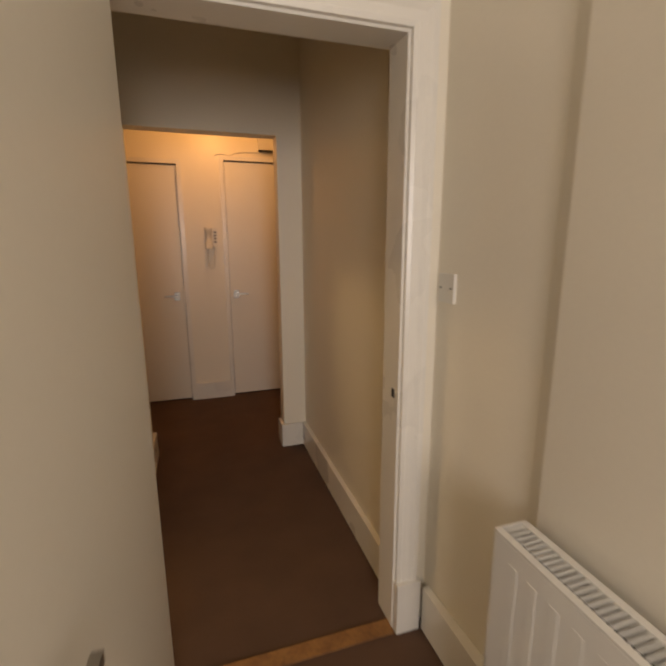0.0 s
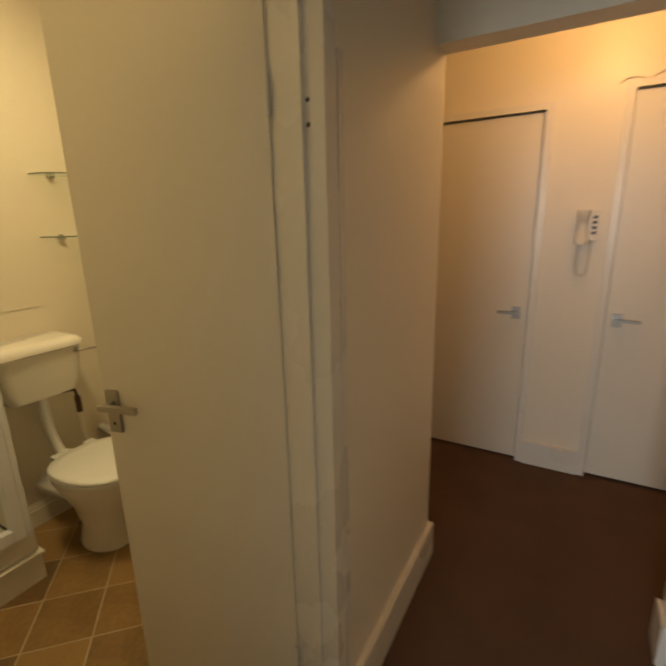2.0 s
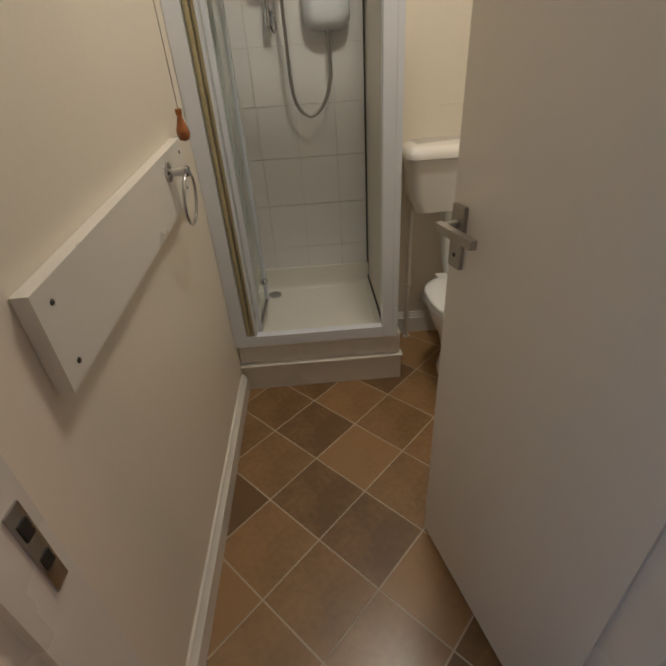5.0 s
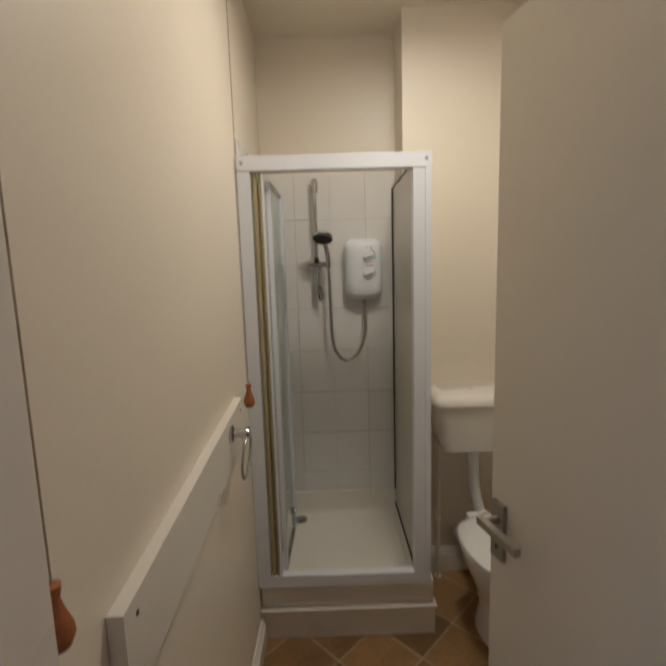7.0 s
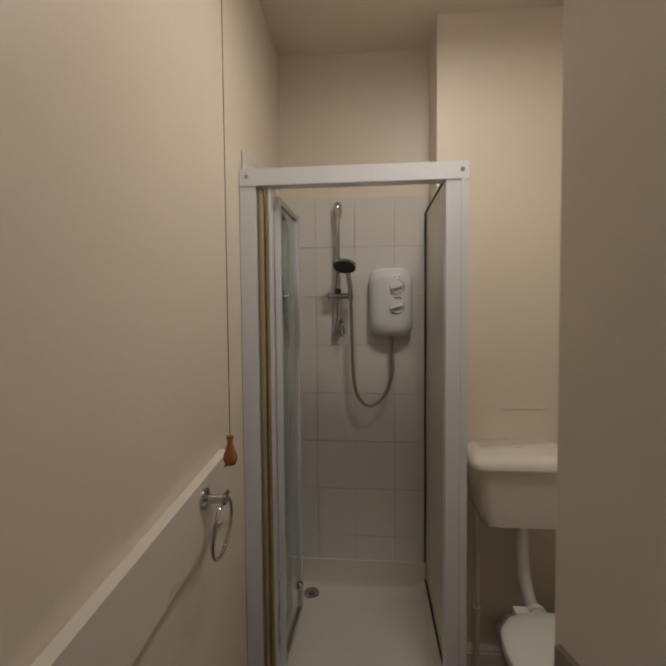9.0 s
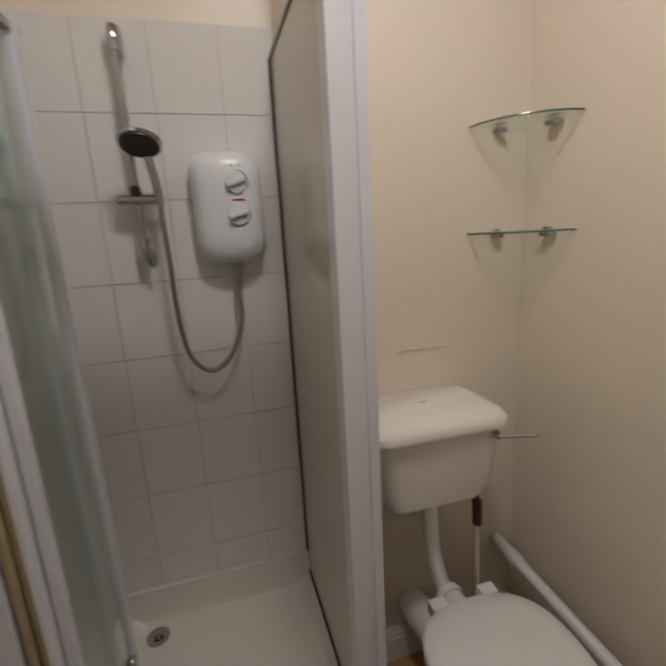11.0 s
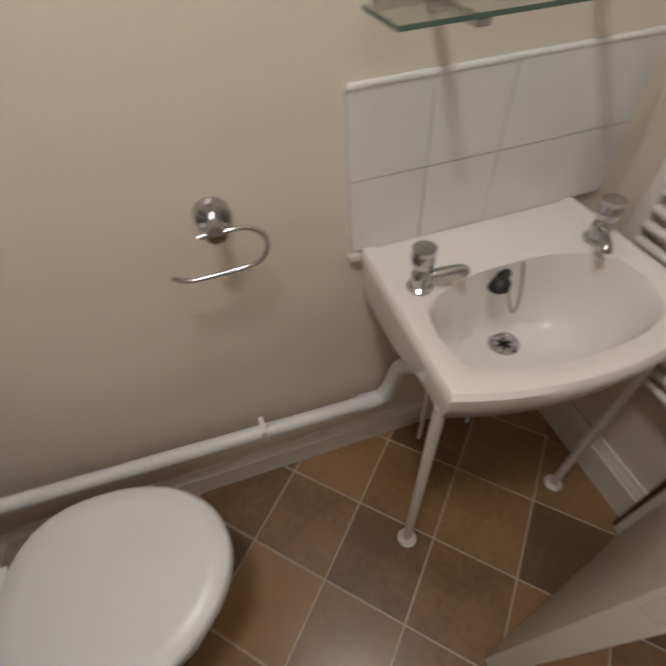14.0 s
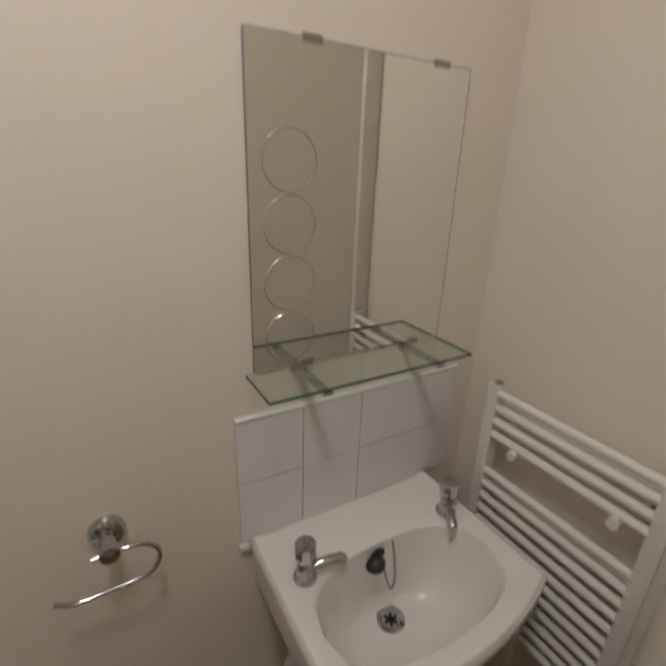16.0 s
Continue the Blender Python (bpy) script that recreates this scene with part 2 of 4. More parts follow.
# door frame of the bathroom
bath_frame = thing("door_frame_bath", "cream gloss painted door frame of the bathroom", "door frame", kind="structure")
part("jamb", box(-0.22, -0.082, JS - 0.045, JS, 0, DOOR_H + 0.05), M_GLOSS, bath_frame, bevel=0.003)
part("jamb", box(-0.22, -0.082, JN, JN + 0.047, 0, DOOR_H + 0.05), M_GLOSS, bath_frame, bevel=0.003)
part("head", box(-0.22, -0.082, JS, JN, DOOR_H, DOOR_H + 0.05), M_GLOSS, bath_frame, bevel=0.003)
part("stop", box(-0.145, -0.128, JN - 0.012, JN, 0, DOOR_H), M_GLOSS, bath_frame)
part("stop", box(-0.145, -0.128, JS, JS + 0.012, 0, DOOR_H), M_GLOSS, bath_frame)
part("edge_bead", box(-0.09, -0.083, JN + 0.056, JN + 0.078, 0.16, 1.80), M_GLOSS, bath_frame, bevel=0.004)
part("trim_bead", box(-0.24, -0.22, S_Y + 0.002, JS - 0.03, 0, DOOR_H + 0.04), M_GLOSS, bath_frame, bevel=0.003)
for k, z in enumerate((1.70, 1.655)):
    part("screw", lathe([(0.001, -0.001), (0.005, -0.001), (0.004, 0.0)], (-0.12, JN - 0.0005, z), 'y', 10), M_GREYDARK, bath_frame)
strike = part("strike_plate", box(-0.205, -0.182, JS, JS + 0.003, 0.80, 0.93), M_CHROME, bath_frame, "chrome strike plate", bevel=0.001)
part("latch_hole", box(-0.201, -0.187, JS + 0.002, JS + 0.0045, 0.885, 0.91), M_BLACK, strike)
part("latch_hole", box(-0.201, -0.187, JS + 0.002, JS + 0.0045, 0.835, 0.855), M_BLACK, strike)
structure("threshold", box(-0.245, -0.165, JS, JN, 0.0, 0.006), M_STRIP, "dark brown carpet edge bar in the bathroom doorway", bevel=0.002)


def lever_handle(door, x, side, z=0.90, sgn=1):
    """Lever on a long plate, at local x along the leaf; side is the local y of the face, outwards by sign."""
    s = -1 if side < 0 else 1
    pl = part("handle_plate", box(x - 0.019, x + 0.019, min(side, side + s * 0.009), max(side, side + s * 0.009), z - 0.061, z + 0.061), M_SATIN, door, "satin chrome lever on plate", bevel=0.003)
    part("lever", tube([(x, side + s * 0.008, z + 0.025), (x, side + s * 0.048, z + 0.025)], 0.009), M_SATIN, pl, smooth=40)
    part("lever_arm", box(min(x - sgn * 0.105, x + sgn * 0.012), max(x - sgn * 0.105, x + sgn * 0.012), side + s * 0.042 - 0.007, side + s * 0.042 + 0.007, z + 0.017, z + 0.033), M_SATIN, pl, bevel=0.005)
    part("keyhole", lathe([(0.0045, 0), (0.0045, 0.0015), (0.001, 0.0015)], (x, side + s * 0.0085, z - 0.035), 'y', 12), M_BLACK, pl)
    return pl


# bathroom door leaf, local x from the hinge to the free edge
bath_door = thing("door_bath", "white painted flush door standing open into the bathroom", "door")
LEAF = 0.530
part("leaf", box(0, LEAF, -0.036, 0, 0.012, DOOR_H - 0.008), M_DOOR, bath_door, bevel=0.002)
lever_handle(bath_door, LEAF - 0.030, 0.0, 0.978)
lever_handle(bath_door, LEAF - 0.030, -0.036, 0.978)
lp = part("latch_plate", box(LEAF, LEAF + 0.002, -0.029, -0.007, 0.79, 0.985), M_GLOSS, bath_door, "painted-over latch plate", bevel=0.001)
part("latch_bolt", prism([(LEAF + 0.001, -0.024), (LEAF + 0.012, -0.012), (LEAF + 0.001, -0.012)], 0.925, 0.948), M_CHROME, lp)
part("dead_bolt", box(LEAF + 0.001, LEAF + 0.004, -0.023, -0.013, 0.872, 0.89), M_SATIN, lp)
for z in (0.22, 1.68):
    part("hinge", tube([(0.0, 0.004, z), (0.0, 0.004, z + 0.08)], 0.006), M_GLOSS, bath_door)
bath_door.matrix_world = Matrix.Translation((-0.212, 2.738, 0)) @ Matrix.Rotation(math.atan2(-0.133, -0.515), 4, 'Z')

# skirting in the bathroom
SK = 0.105


def skirting(name, x0, x1, y0, y1, h=SK, label="white gloss skirting board"):
    ob = structure(name, boxes((x0, x1, y0, y1, 0, h - 0.022)), M_GLOSS, label, bevel=0.002)
    return ob


def moulded_skirting(name, a, b, inward, h=SK, d=0.021):
    """A skirting with an ogee top from a to b along a wall; inward is the unit normal into the room."""
    a, b, n = Vector((*a, 0)), Vector((*b, 0)), Vector((*inward, 0))
    prof = [(0, 0), (d, 0), (d, h * 0.74), (d * 0.75, h * 0.78), (d * 0.85, h * 0.84), (d * 0.5, h * 0.93), (d * 0.35, h), (0, h)]
    ra = [a + n * p + Vector((0, 0, z)) for p, z in prof]
    rb = [b + n * p + Vector((0, 0, z)) for p, z in prof]
    return structure(name, loft([ra, rb]), M_GLOSS, "white gloss skirting board")


moulded_skirting("baseboard_north", (CIS_X, N_Y), (E_IN, N_Y), (0, -1), 0.118)
moulded_skirting("baseboard_cistern", (CIS_X, RET_Y + 0.06), (CIS_X, N_Y), (1, 0), 0.118)
moulded_skirting("baseboard_east", (E_IN, JN + 0.05), (E_IN, N_Y), (-1, 0), 0.15)
moulded_skirting("baseboard_south", (-1.49, S_Y), (-0.245, S_Y), (0, 1), 0.10)

# ---- hall, lobby, first room ----
structure("wall_hall_east", box(HALL_E, HALL_E + 0.12, 2.04, NIB_Y + 0.11, 0, HALL_H), M_WALL, "cream painted hall wall")
structure("wall_nib", box(NIB_X, HALL_E, NIB_Y, NIB_Y + 0.11, 0, 2.0), M_WALL, "cream painted nib of the hall opening", bevel=0.012, segs=3)
structure("wall_header", box(E_IN, HALL_E, NIB_Y, NIB_Y + 0.105, 2.0, HALL_H), M_WALL, "cream painted header over the hall opening")
structure("ceiling_hall", box(E_IN, HALL_E + 0.12, 1.93, NIB_Y + 0.11, HALL_H, HALL_H + 0.1), M_CEIL, "plain painted hall ceiling")
structure("ceiling_lobby", box(-1.3, 1.9, NIB_Y + 0.10, 4.75, HALL_H, HALL_H + 0.1), M_CEIL, "plain painted lobby ceiling")
LN = 4.60
D1 = (-0.54, 0.148, 1.985)
D2 = (0.522, 1.21, 2.03)
structure("wall_lobby_north", boxes((-1.3, D1[0], LN, LN + 0.12, 0, HALL_H), (D1[0], D1[1], LN, LN + 0.12, D1[2] + 0.01, HALL_H), (D1[1], D2[0], LN, LN + 0.12, 0, HALL_H),
          (D2[0], D2[1], LN, LN + 0.12, D2[2] + 0.01, HALL_H), (D2[1], 1.9, LN, LN + 0.12, 0, HALL_H)), M_WALL, "cream painted lobby wall")
structure("wall_lobby_west", box(-1.42, -1.3, 3.43, 4.72, 0, HALL_H), M_WALL, "cream painted lobby wall")
structure("wall_lobby_east", box(1.9, 2.02, 3.47, 4.72, 0, HALL_H), M_WALL, "cream painted lobby wall")
structure("wall_lobby_south", boxes((-1.3, E_OUT - 0.002, N_Y + 0.12, 3.573, 0, HALL_H), (HALL_E + 0.12, 1.9, 3.47, 3.58, 0, HALL_H)), M_WALL, "cream painted lobby wall")
for i, (x0, x1, h, hx, sg) in enumerate(((*D1, 0.085, 1), (*D2, 0.578, -1))):
    d = thing("door_lobby", "plain white painted flush door, closed, with a satin lever", "door", "lobby doors")
    part("leaf", box(x0 + 0.004, x1 - 0.004, LN + 0.012, LN + 0.05, 0.014, h), M_DOOR, d, bevel=0.002)
    # added black sheet behind the leaf, colours the gap round it as shade
    part("dark_backing", box(x0, x1, LN + 0.06, LN + 0.10, 0, h + 0.008), M_BLACK, d)
    pl = part("handle_plate", box(hx - 0.022, hx + 0.022, LN + 0.002, LN + 0.013, 0.895, 0.965), M_SATIN, d, "satin lever handle", bevel=0.003)
    part("lever", box(min(hx - sg * 0.10, hx + sg * 0.008), max(hx - sg * 0.10, hx + sg * 0.008), LN - 0.035, LN - 0.021, 0.926, 0.940), M_SATIN, pl, bevel=0.004)
    part("spindle", tube([(hx, LN + 0.004, 0.933), (hx, LN - 0.03, 0.933)], 0.008), M_SATIN, pl)
    part("casing", boxes((x1, x1 + 0.035, LN - 0.014, LN - 0.001, 0, h + 0.04) if i == 0 else (x0 - 0.035, x0, LN - 0.014, LN - 0.001, 0, h + 0.04), (x0, x1, LN - 0.014, LN - 0.001, h + 0.008, h + 0.04)), M_GLOSS, d, bevel=0.003)
sb = structure("baseboard_lobby", boxes((D1[1] + 0.035, D2[0] - 0.035, LN - 0.022, LN - 0.001, 0, 0.145), (D1[1] + 0.06, D2[0] - 0.09, LN - 0.030, LN - 0.022, 0.118, 0.150)), M_GLOSS, "thickly painted white skirting block", bevel=0.004)


def hall_skirting(name, pts):
    ob = structure(name, prism(pts, 0, 0.158), M_GLOSS, "tall white gloss hall skirting board", bevel=0.006)
    return ob


hall_skirting("baseboard_hall_east", [(HALL_E, 2.045), (HALL_E, NIB_Y - 0.001), (HALL_E - 0.022, NIB_Y - 0.001), (HALL_E - 0.022, 2.045)])
hall_skirting("baseboard_nib",
              [(HALL_E - 0.024, NIB_Y - 0.02), (HALL_E - 0.024, NIB_Y - 0.001), (NIB_X - 0.001, NIB_Y - 0.001), (NIB_X - 0.001, NIB_Y + 0.112), (NIB_X - 0.019, NIB_Y + 0.112), (NIB_X - 0.019, NIB_Y - 0.02)])
hall_skirting("baseboard_hall_west", [(E_OUT + 0.001, JN + 0.088), (E_OUT + 0.022, JN + 0.088), (E_OUT + 0.022, 3.597), (E_OUT - 0.3, 3.597), (E_OUT - 0.3, 3.576), (E_OUT + 0.001, 3.576)])

# first doorway
P0, P1, JE, JW, HEAD = 1.935, 2.04, 0.835, -0.025, 1.935
structure("wall_first_door", boxes((E_OUT - 0.004, JW - 0.03, P0, P1, 0, HALL_H), (JW - 0.03, JE + 0.03, P0, P1, HEAD + 0.03, HALL_H), (JE + 0.03, HALL_E + 0.12, P0, P1, 0, HALL_H), (-1.8, E_OUT - 0.004, 1.70, 1.846, 0, HALL_H)), M_WALL, "cream painted wall round the first doorway")
ff = thing("door_frame_first", "white gloss moulded door frame between room and hall", "door frame", kind="structure")
part("jamb", box(JE, JE + 0.03, P0 - 0.006, P1 + 0.006, 0, HEAD + 0.03), M_GLOSS, ff, bevel=0.003)
part("jamb", box(JW - 0.03, JW, P0 - 0.006, P1 + 0.006, 0, HEAD + 0.03), M_GLOSS, ff, bevel=0.003)
part("head", box(JW, JE, P0 - 0.006, P1 + 0.006, HEAD, HEAD + 0.03), M_GLOSS, ff, bevel=0.003)


def architrave(x_in, s, z0, z1):
    prof = [(0.008, 0), (0.008, 0.016), (0.022, 0.020), (0.026, 0.014), (0.05, 0.016), (0.066, 0.026), (0.082, 0.026), (0.086, 0)]
    a = [Vector((x_in + s * u, P0 - 0.006 - d, z0)) for u, d in prof]
    b = [Vector((x_in + s * u, P0 - 0.006 - d, z1 + u)) for u, d in prof]
    return loft([a, b])


part("architrave", architrave(JE, 1, 0.2, HEAD), M_GLOSS, ff)
part("architrave", architrave(JW, -1, 0.2, HEAD), M_GLOSS, ff)
part("plinth_block", box(JE + 0.004, JE + 0.094, P0 - 0.04, P0 - 0.006, 0, 0.2), M_GLOSS, ff, bevel=0.004)
part("plinth_block", box(JW - 0.094, JW - 0.004, P0 - 0.04, P0 - 0.006, 0, 0.2), M_GLOSS, ff, bevel=0.004)
prof = [(0.008, 0), (0.008, 0.016), (0.022, 0.020), (0.026, 0.014), (0.05, 0.016), (0.066, 0.026), (0.082, 0.026), (0.086, 0)]
part("architrave_head", loft([[Vector((JW - u, P0 - 0.006 - d, HEAD + u)) for u, d in prof], [Vector((JE + u, P0 - 0.006 - d, HEAD + u)) for u, d in prof]]), M_GLOSS, ff)
part("strike_plate", box(JE - 0.0015, JE, 1.955, 1.972, 0.875, 0.905), M_BLACK, ff, "dark latch hole in the jamb")
structure("threshold_wood", box(JW, JE, P0 - 0.03, P0 + 0.03, -0.003, 0.004), M_WOOD, "worn bare wood threshold strip", bevel=0.001)

R_E = 0.965
structure("wall_first_east", prism([(R_E, -1.6), (R_E, 1.45), (R_E + 0.02, 1.50), (R_E + 0.0, P0), (R_E + 0.2, P0), (R_E + 0.2, -1.6)], 0, HALL_H), M_WALL, "cream painted room wall beside the radiator")
structure("wall_first_west", box(-1.9, -1.8, -1.6, 1.85, 0, HALL_H), M_WALL, "cream painted room wall")
WIN = (-0.35, 0.65, 0.9, 2.2)
structure("wall_first_south", boxes((-1.9, WIN[0], -1.6, -1.45, 0, HALL_H), (WIN[1], 1.2, -1.6, -1.45, 0, HALL_H), (WIN[0], WIN[1], -1.6, -1.45, 0, WIN[2]), (WIN[0], WIN[1], -1.6, -1.45, WIN[3], HALL_H)), M_WALL, "cream painted wall with the window")
structure("ceiling_first", box(-1.9, 1.2, -1.6, P0, HALL_H, HALL_H + 0.1), M_CEIL, "plain painted ceiling")
structure("baseboard_first_east", prism([(R_E - 0.02, -1.4), (R_E - 0.001, -1.4), (R_E - 0.001, 1.44), (R_E + 0.019, 1.50), (R_E - 0.001, P0 - 0.04), (R_E - 0.028, P0 - 0.04), (R_E - 0.02, 1.5)], 0, 0.17), M_GLOSS, "tall white gloss skirting board")
win = thing("window_1", "white framed window letting in daylight", "window", kind="structure")
part("window_frame", boxes((WIN[0], WIN[0] + 0.05, -1.56, -1.5, WIN[2], WIN[3]), (WIN[1] - 0.05, WIN[1], -1.56, -1.5, WIN[2], WIN[3]), (WIN[0] + 0.05, WIN[1] - 0.05, -1.56, -1.5, WIN[2], WIN[2] + 0.05), (WIN[0] + 0.05, WIN[1] - 0.05, -1.56, -1.5, WIN[3] - 0.05, WIN[3])), M_GLOSS, win)
pane = part("pane", box(WIN[0] + 0.05, WIN[1] - 0.05, -1.532, -1.528, WIN[2] + 0.05, WIN[3] - 0.05), M_GLASS, win)
pane.visible_shadow = False

# first door leaf, open into the room
fd = thing("door_first", "cream painted flush door standing open into the room", "door")
part("leaf", box(0, 0.80, -0.04, 0, 0.012, 1.92), M_DOOR, fd, bevel=0.002)
lever_handle(fd, 0.735, 0.0, 0.87)
fd.matrix_world = Matrix.Translation((0.106, 1.86, 0)) @ Matrix.Rotation(math.atan2(-1, -0.08), 4, 'Z')

# ---- shower ----
tray = thing("shower_tray", "white acrylic shower tray on a white boxed plinth", "shower tray")
FX, TY0, TY1 = -1.495, S_Y + 0.002, 2.672


def rect(x0, x1, y0, y1, z, r, n=5):
    out = []
    for cx, cy, a0 in ((x1 - r, y1 - r, 0), (x0 + r, y1 - r, 90), (x0 + r, y0 + r, 180), (x1 - r, y0 + r, 270)):
        for k in range(n + 1):
            a = radians(a0 + 90 * k / n)
            out.append(Vector((cx + r * math.cos(a), cy + r * math.sin(a), z)))
    return out


TX0 = TILE_X + 0.012
part("basin", loft([rect(TX0, FX - 0.01, TY0, TY1, 0.142, 0.01), rect(TX0, FX, TY0, TY1, 0.165, 0.012), rect(TX0, FX, TY0, TY1, 0.245, 0.014), rect(TX0, FX - 0.006, TY0, TY1 - 0.006, 0.252, 0.016),
                    rect(TX0, FX - 0.075, TY0 + 0.035, TY1 - 0.06, 0.252, 0.03), rect(TX0 + 0.01, FX - 0.085, TY0 + 0.045, TY1 - 0.07, 0.243, 0.04), rect(TX0 + 0.03, FX - 0.11, TY0 + 0.06, TY1 - 0.09, 0.218, 0.05),
                    rect(TX0 + 0.06, FX - 0.14, TY0 + 0.09, TY1 - 0.12, 0.213, 0.06)]), M_ACRYLIC, tray, smooth=35)
part("back_upstand", loft([[Vector((x, TY0 + 0.02, z)) for x, z in ((TX0, 0.335), (TX0 + 0.007, 0.332), (TX0 + 0.009, 0.305), (TX0 + 0.012, 0.27), (TX0 + 0.017, 0.242), (TX0 + 0.024, 0.225), (TX0 + 0.032, 0.2165), (TX0 + 0.042, 0.2135), (TX0, 0.213))],
                           [Vector((x, RET_Y - 0.012, z)) for x, z in ((TX0, 0.335), (TX0 + 0.007, 0.332), (TX0 + 0.009, 0.305), (TX0 + 0.012, 0.27), (TX0 + 0.017, 0.242), (TX0 + 0.024, 0.225), (TX0 + 0.032, 0.2165), (TX0 + 0.042, 0.2135), (TX0, 0.213))]]), M_ACRYLIC, tray, smooth=60)
part("plinth", box(FX - 0.03, FX - 0.004, TY0, TY1 + 0.006, 0, 0.132), M_GLOSS, tray, bevel=0.003)
part("plinth_return", box(CIS_X + 0.001, FX - 0.031, TY1 - 0.02, TY1 + 0.004, 0, 0.132), M_GLOSS, tray)
part("plinth_bead", box(FX - 0.03, FX + 0.016, TY0, TY1 + 0.010, 0.132, 0.1415), M_GLOSS, tray, bevel=0.003)
dr = part("drain", lathe([(0.002, 0.002), (0.016, 0.0), (0.026, 0.003), (0.034, 0.004), (0.036, 0.0)], (-2.026, 2.087, 0.2145), sides=28), M_CHROME, tray, "chrome shower waste", smooth=50)
for k in range(6):
    a = k * math.pi / 3
    part("hole", lathe([(0.0045, 0.0), (0.0045, 0.0006)], (-2.02 + 0.010 * math.cos(a), 2.09 + 0.010 * math.sin(a), 0.2157), sides=8), M_BLACK, dr)

enc = thing("shower_enclosure", "white framed shower enclosure with folded bi-fold door", "shower enclosure")
ZT = 1.885
part("post", boxes((-1.515, -1.472, 1.952, 2.004, 0.2525, ZT)), M_UPVC, enc, bevel=0.004)
part("post", boxes((-1.515, -1.472, 2.588, 2.654, 0.2525, ZT)), M_UPVC, enc, bevel=0.004)
part("post_rib", box(-1.4715, -1.467, 2.632, 2.646, 0.254, ZT), M_UPVC, enc, bevel=0.001)
part("head_rail", box(-1.518, -1.469, 1.952, 2.656, ZT, 1.937), M_UPVC, enc, bevel=0.004)
part("bottom_rail", box(-1.512, -1.475, 2.004, 2.588, 0.2525, 0.300), M_UPVC, enc, bevel=0.004)
for y in (1.975, 2.636):
    part("screw", lathe([(0.007, 0.0), (0.006, 0.002), (0.001, 0.002)], (-1.469, y, 1.913), 'x', 12), M_SATIN, enc)
for y in (2.008, 2.030):
    part("seal_strip", tube([(-1.490, y + 0.008, 0.301), (-1.490, y + 0.008, ZT - 0.005)], 0.010, 10), M_GOLD, enc, "yellowed translucent plastic seal", smooth=60)
part("hinge_stile", box(-1.508, -1.478, 2.042, 2.050, 0.301, ZT - 0.006), M_UPVC, enc, bevel=0.002)
for i, (xa, xb, ya, yb) in enumerate(((-1.512, -1.80, 2.062, 2.074), (-1.515, -1.78, 2.026, 2.036))):
    part("door_pane", prism([(xa - 0.02, ya - 0.002), (xb + 0.015, yb - 0.002), (xb + 0.015, yb + 0.002), (xa - 0.02, ya + 0.002)], 0.32, 1.84), M_GLASS, enc, "clear glass folding pane")
    part("door_stile", box(xa - 0.021, xa, ya - 0.008, ya + 0.008, 0.302, 1.858), M_UPVC, enc, bevel=0.002)
    part("door_stile", box(xb - 0.012, xb + 0.016, yb - 0.009, yb + 0.009, 0.302, 1.858), M_UPVC, enc, bevel=0.002)
    part("door_rail", prism([(xa - 0.021, ya - 0.007), (xb + 0.016, yb - 0.007), (xb + 0.016, yb + 0.007), (xa - 0.021, ya + 0.007)], 1.842, 1.858), M_SATIN, enc)
    part("door_rail", prism([(xa - 0.021, ya - 0.007), (xb + 0.016, yb - 0.007), (xb + 0.016, yb + 0.007), (xa - 0.021, ya + 0.007)], 0.302, 0.32), M_SATIN, enc)
part("top_pivot", box(-1.835, -1.79, 2.066, 2.082, 1.858, 1.866), M_UPVC, enc, bevel=0.002)
part("door_knob", lathe([(0.012, -0.012), (0.016, -0.004), (0.016, 0.004), (0.012, 0.012)], (-1.76, 2.080, 0.42), 'y', 16), M_CHROME, enc, "small chrome door knob", smooth=50)
sp = part("side_panel", box(-2.098, -1.516, 2.608, 2.614, 0.258, 1.925), M_FROST, enc, "glossy obscured glass side panel")
part("seal", box(-2.103, -2.097, 2.602, 2.609, 0.258, 1.93), M_BLACK, sp)
part("seal", box(-2.097, -1.516, 2.602, 2.609, 0.254, 0.262), M_BLACK, sp)
part("seal", box(-2.097, -1.516, 2.604, 2.6155, 1.925, 1.932), M_GREYDARK, sp)

unit = thing("electric_shower", "white electric shower unit with two round dials", "shower unit")
UX, UY, UZ = TILE_X + 0.013, 2.452, 1.532


def yz_rect(x, hy, hz, r, n=6):
    out = []
    for cy, cz, a0 in ((hy - r, hz - r, 0), (-hy + r, hz - r, 90), (-hy + r, -hz + r, 180), (hy - r, -hz + r, 270)):
        for k in range(n + 1):
            a = radians(a0 + 90 * k / n)
            out.append(Vector((UX + x, UY + cy + r * math.cos(a), UZ + cz + r * math.sin(a))))
    return out


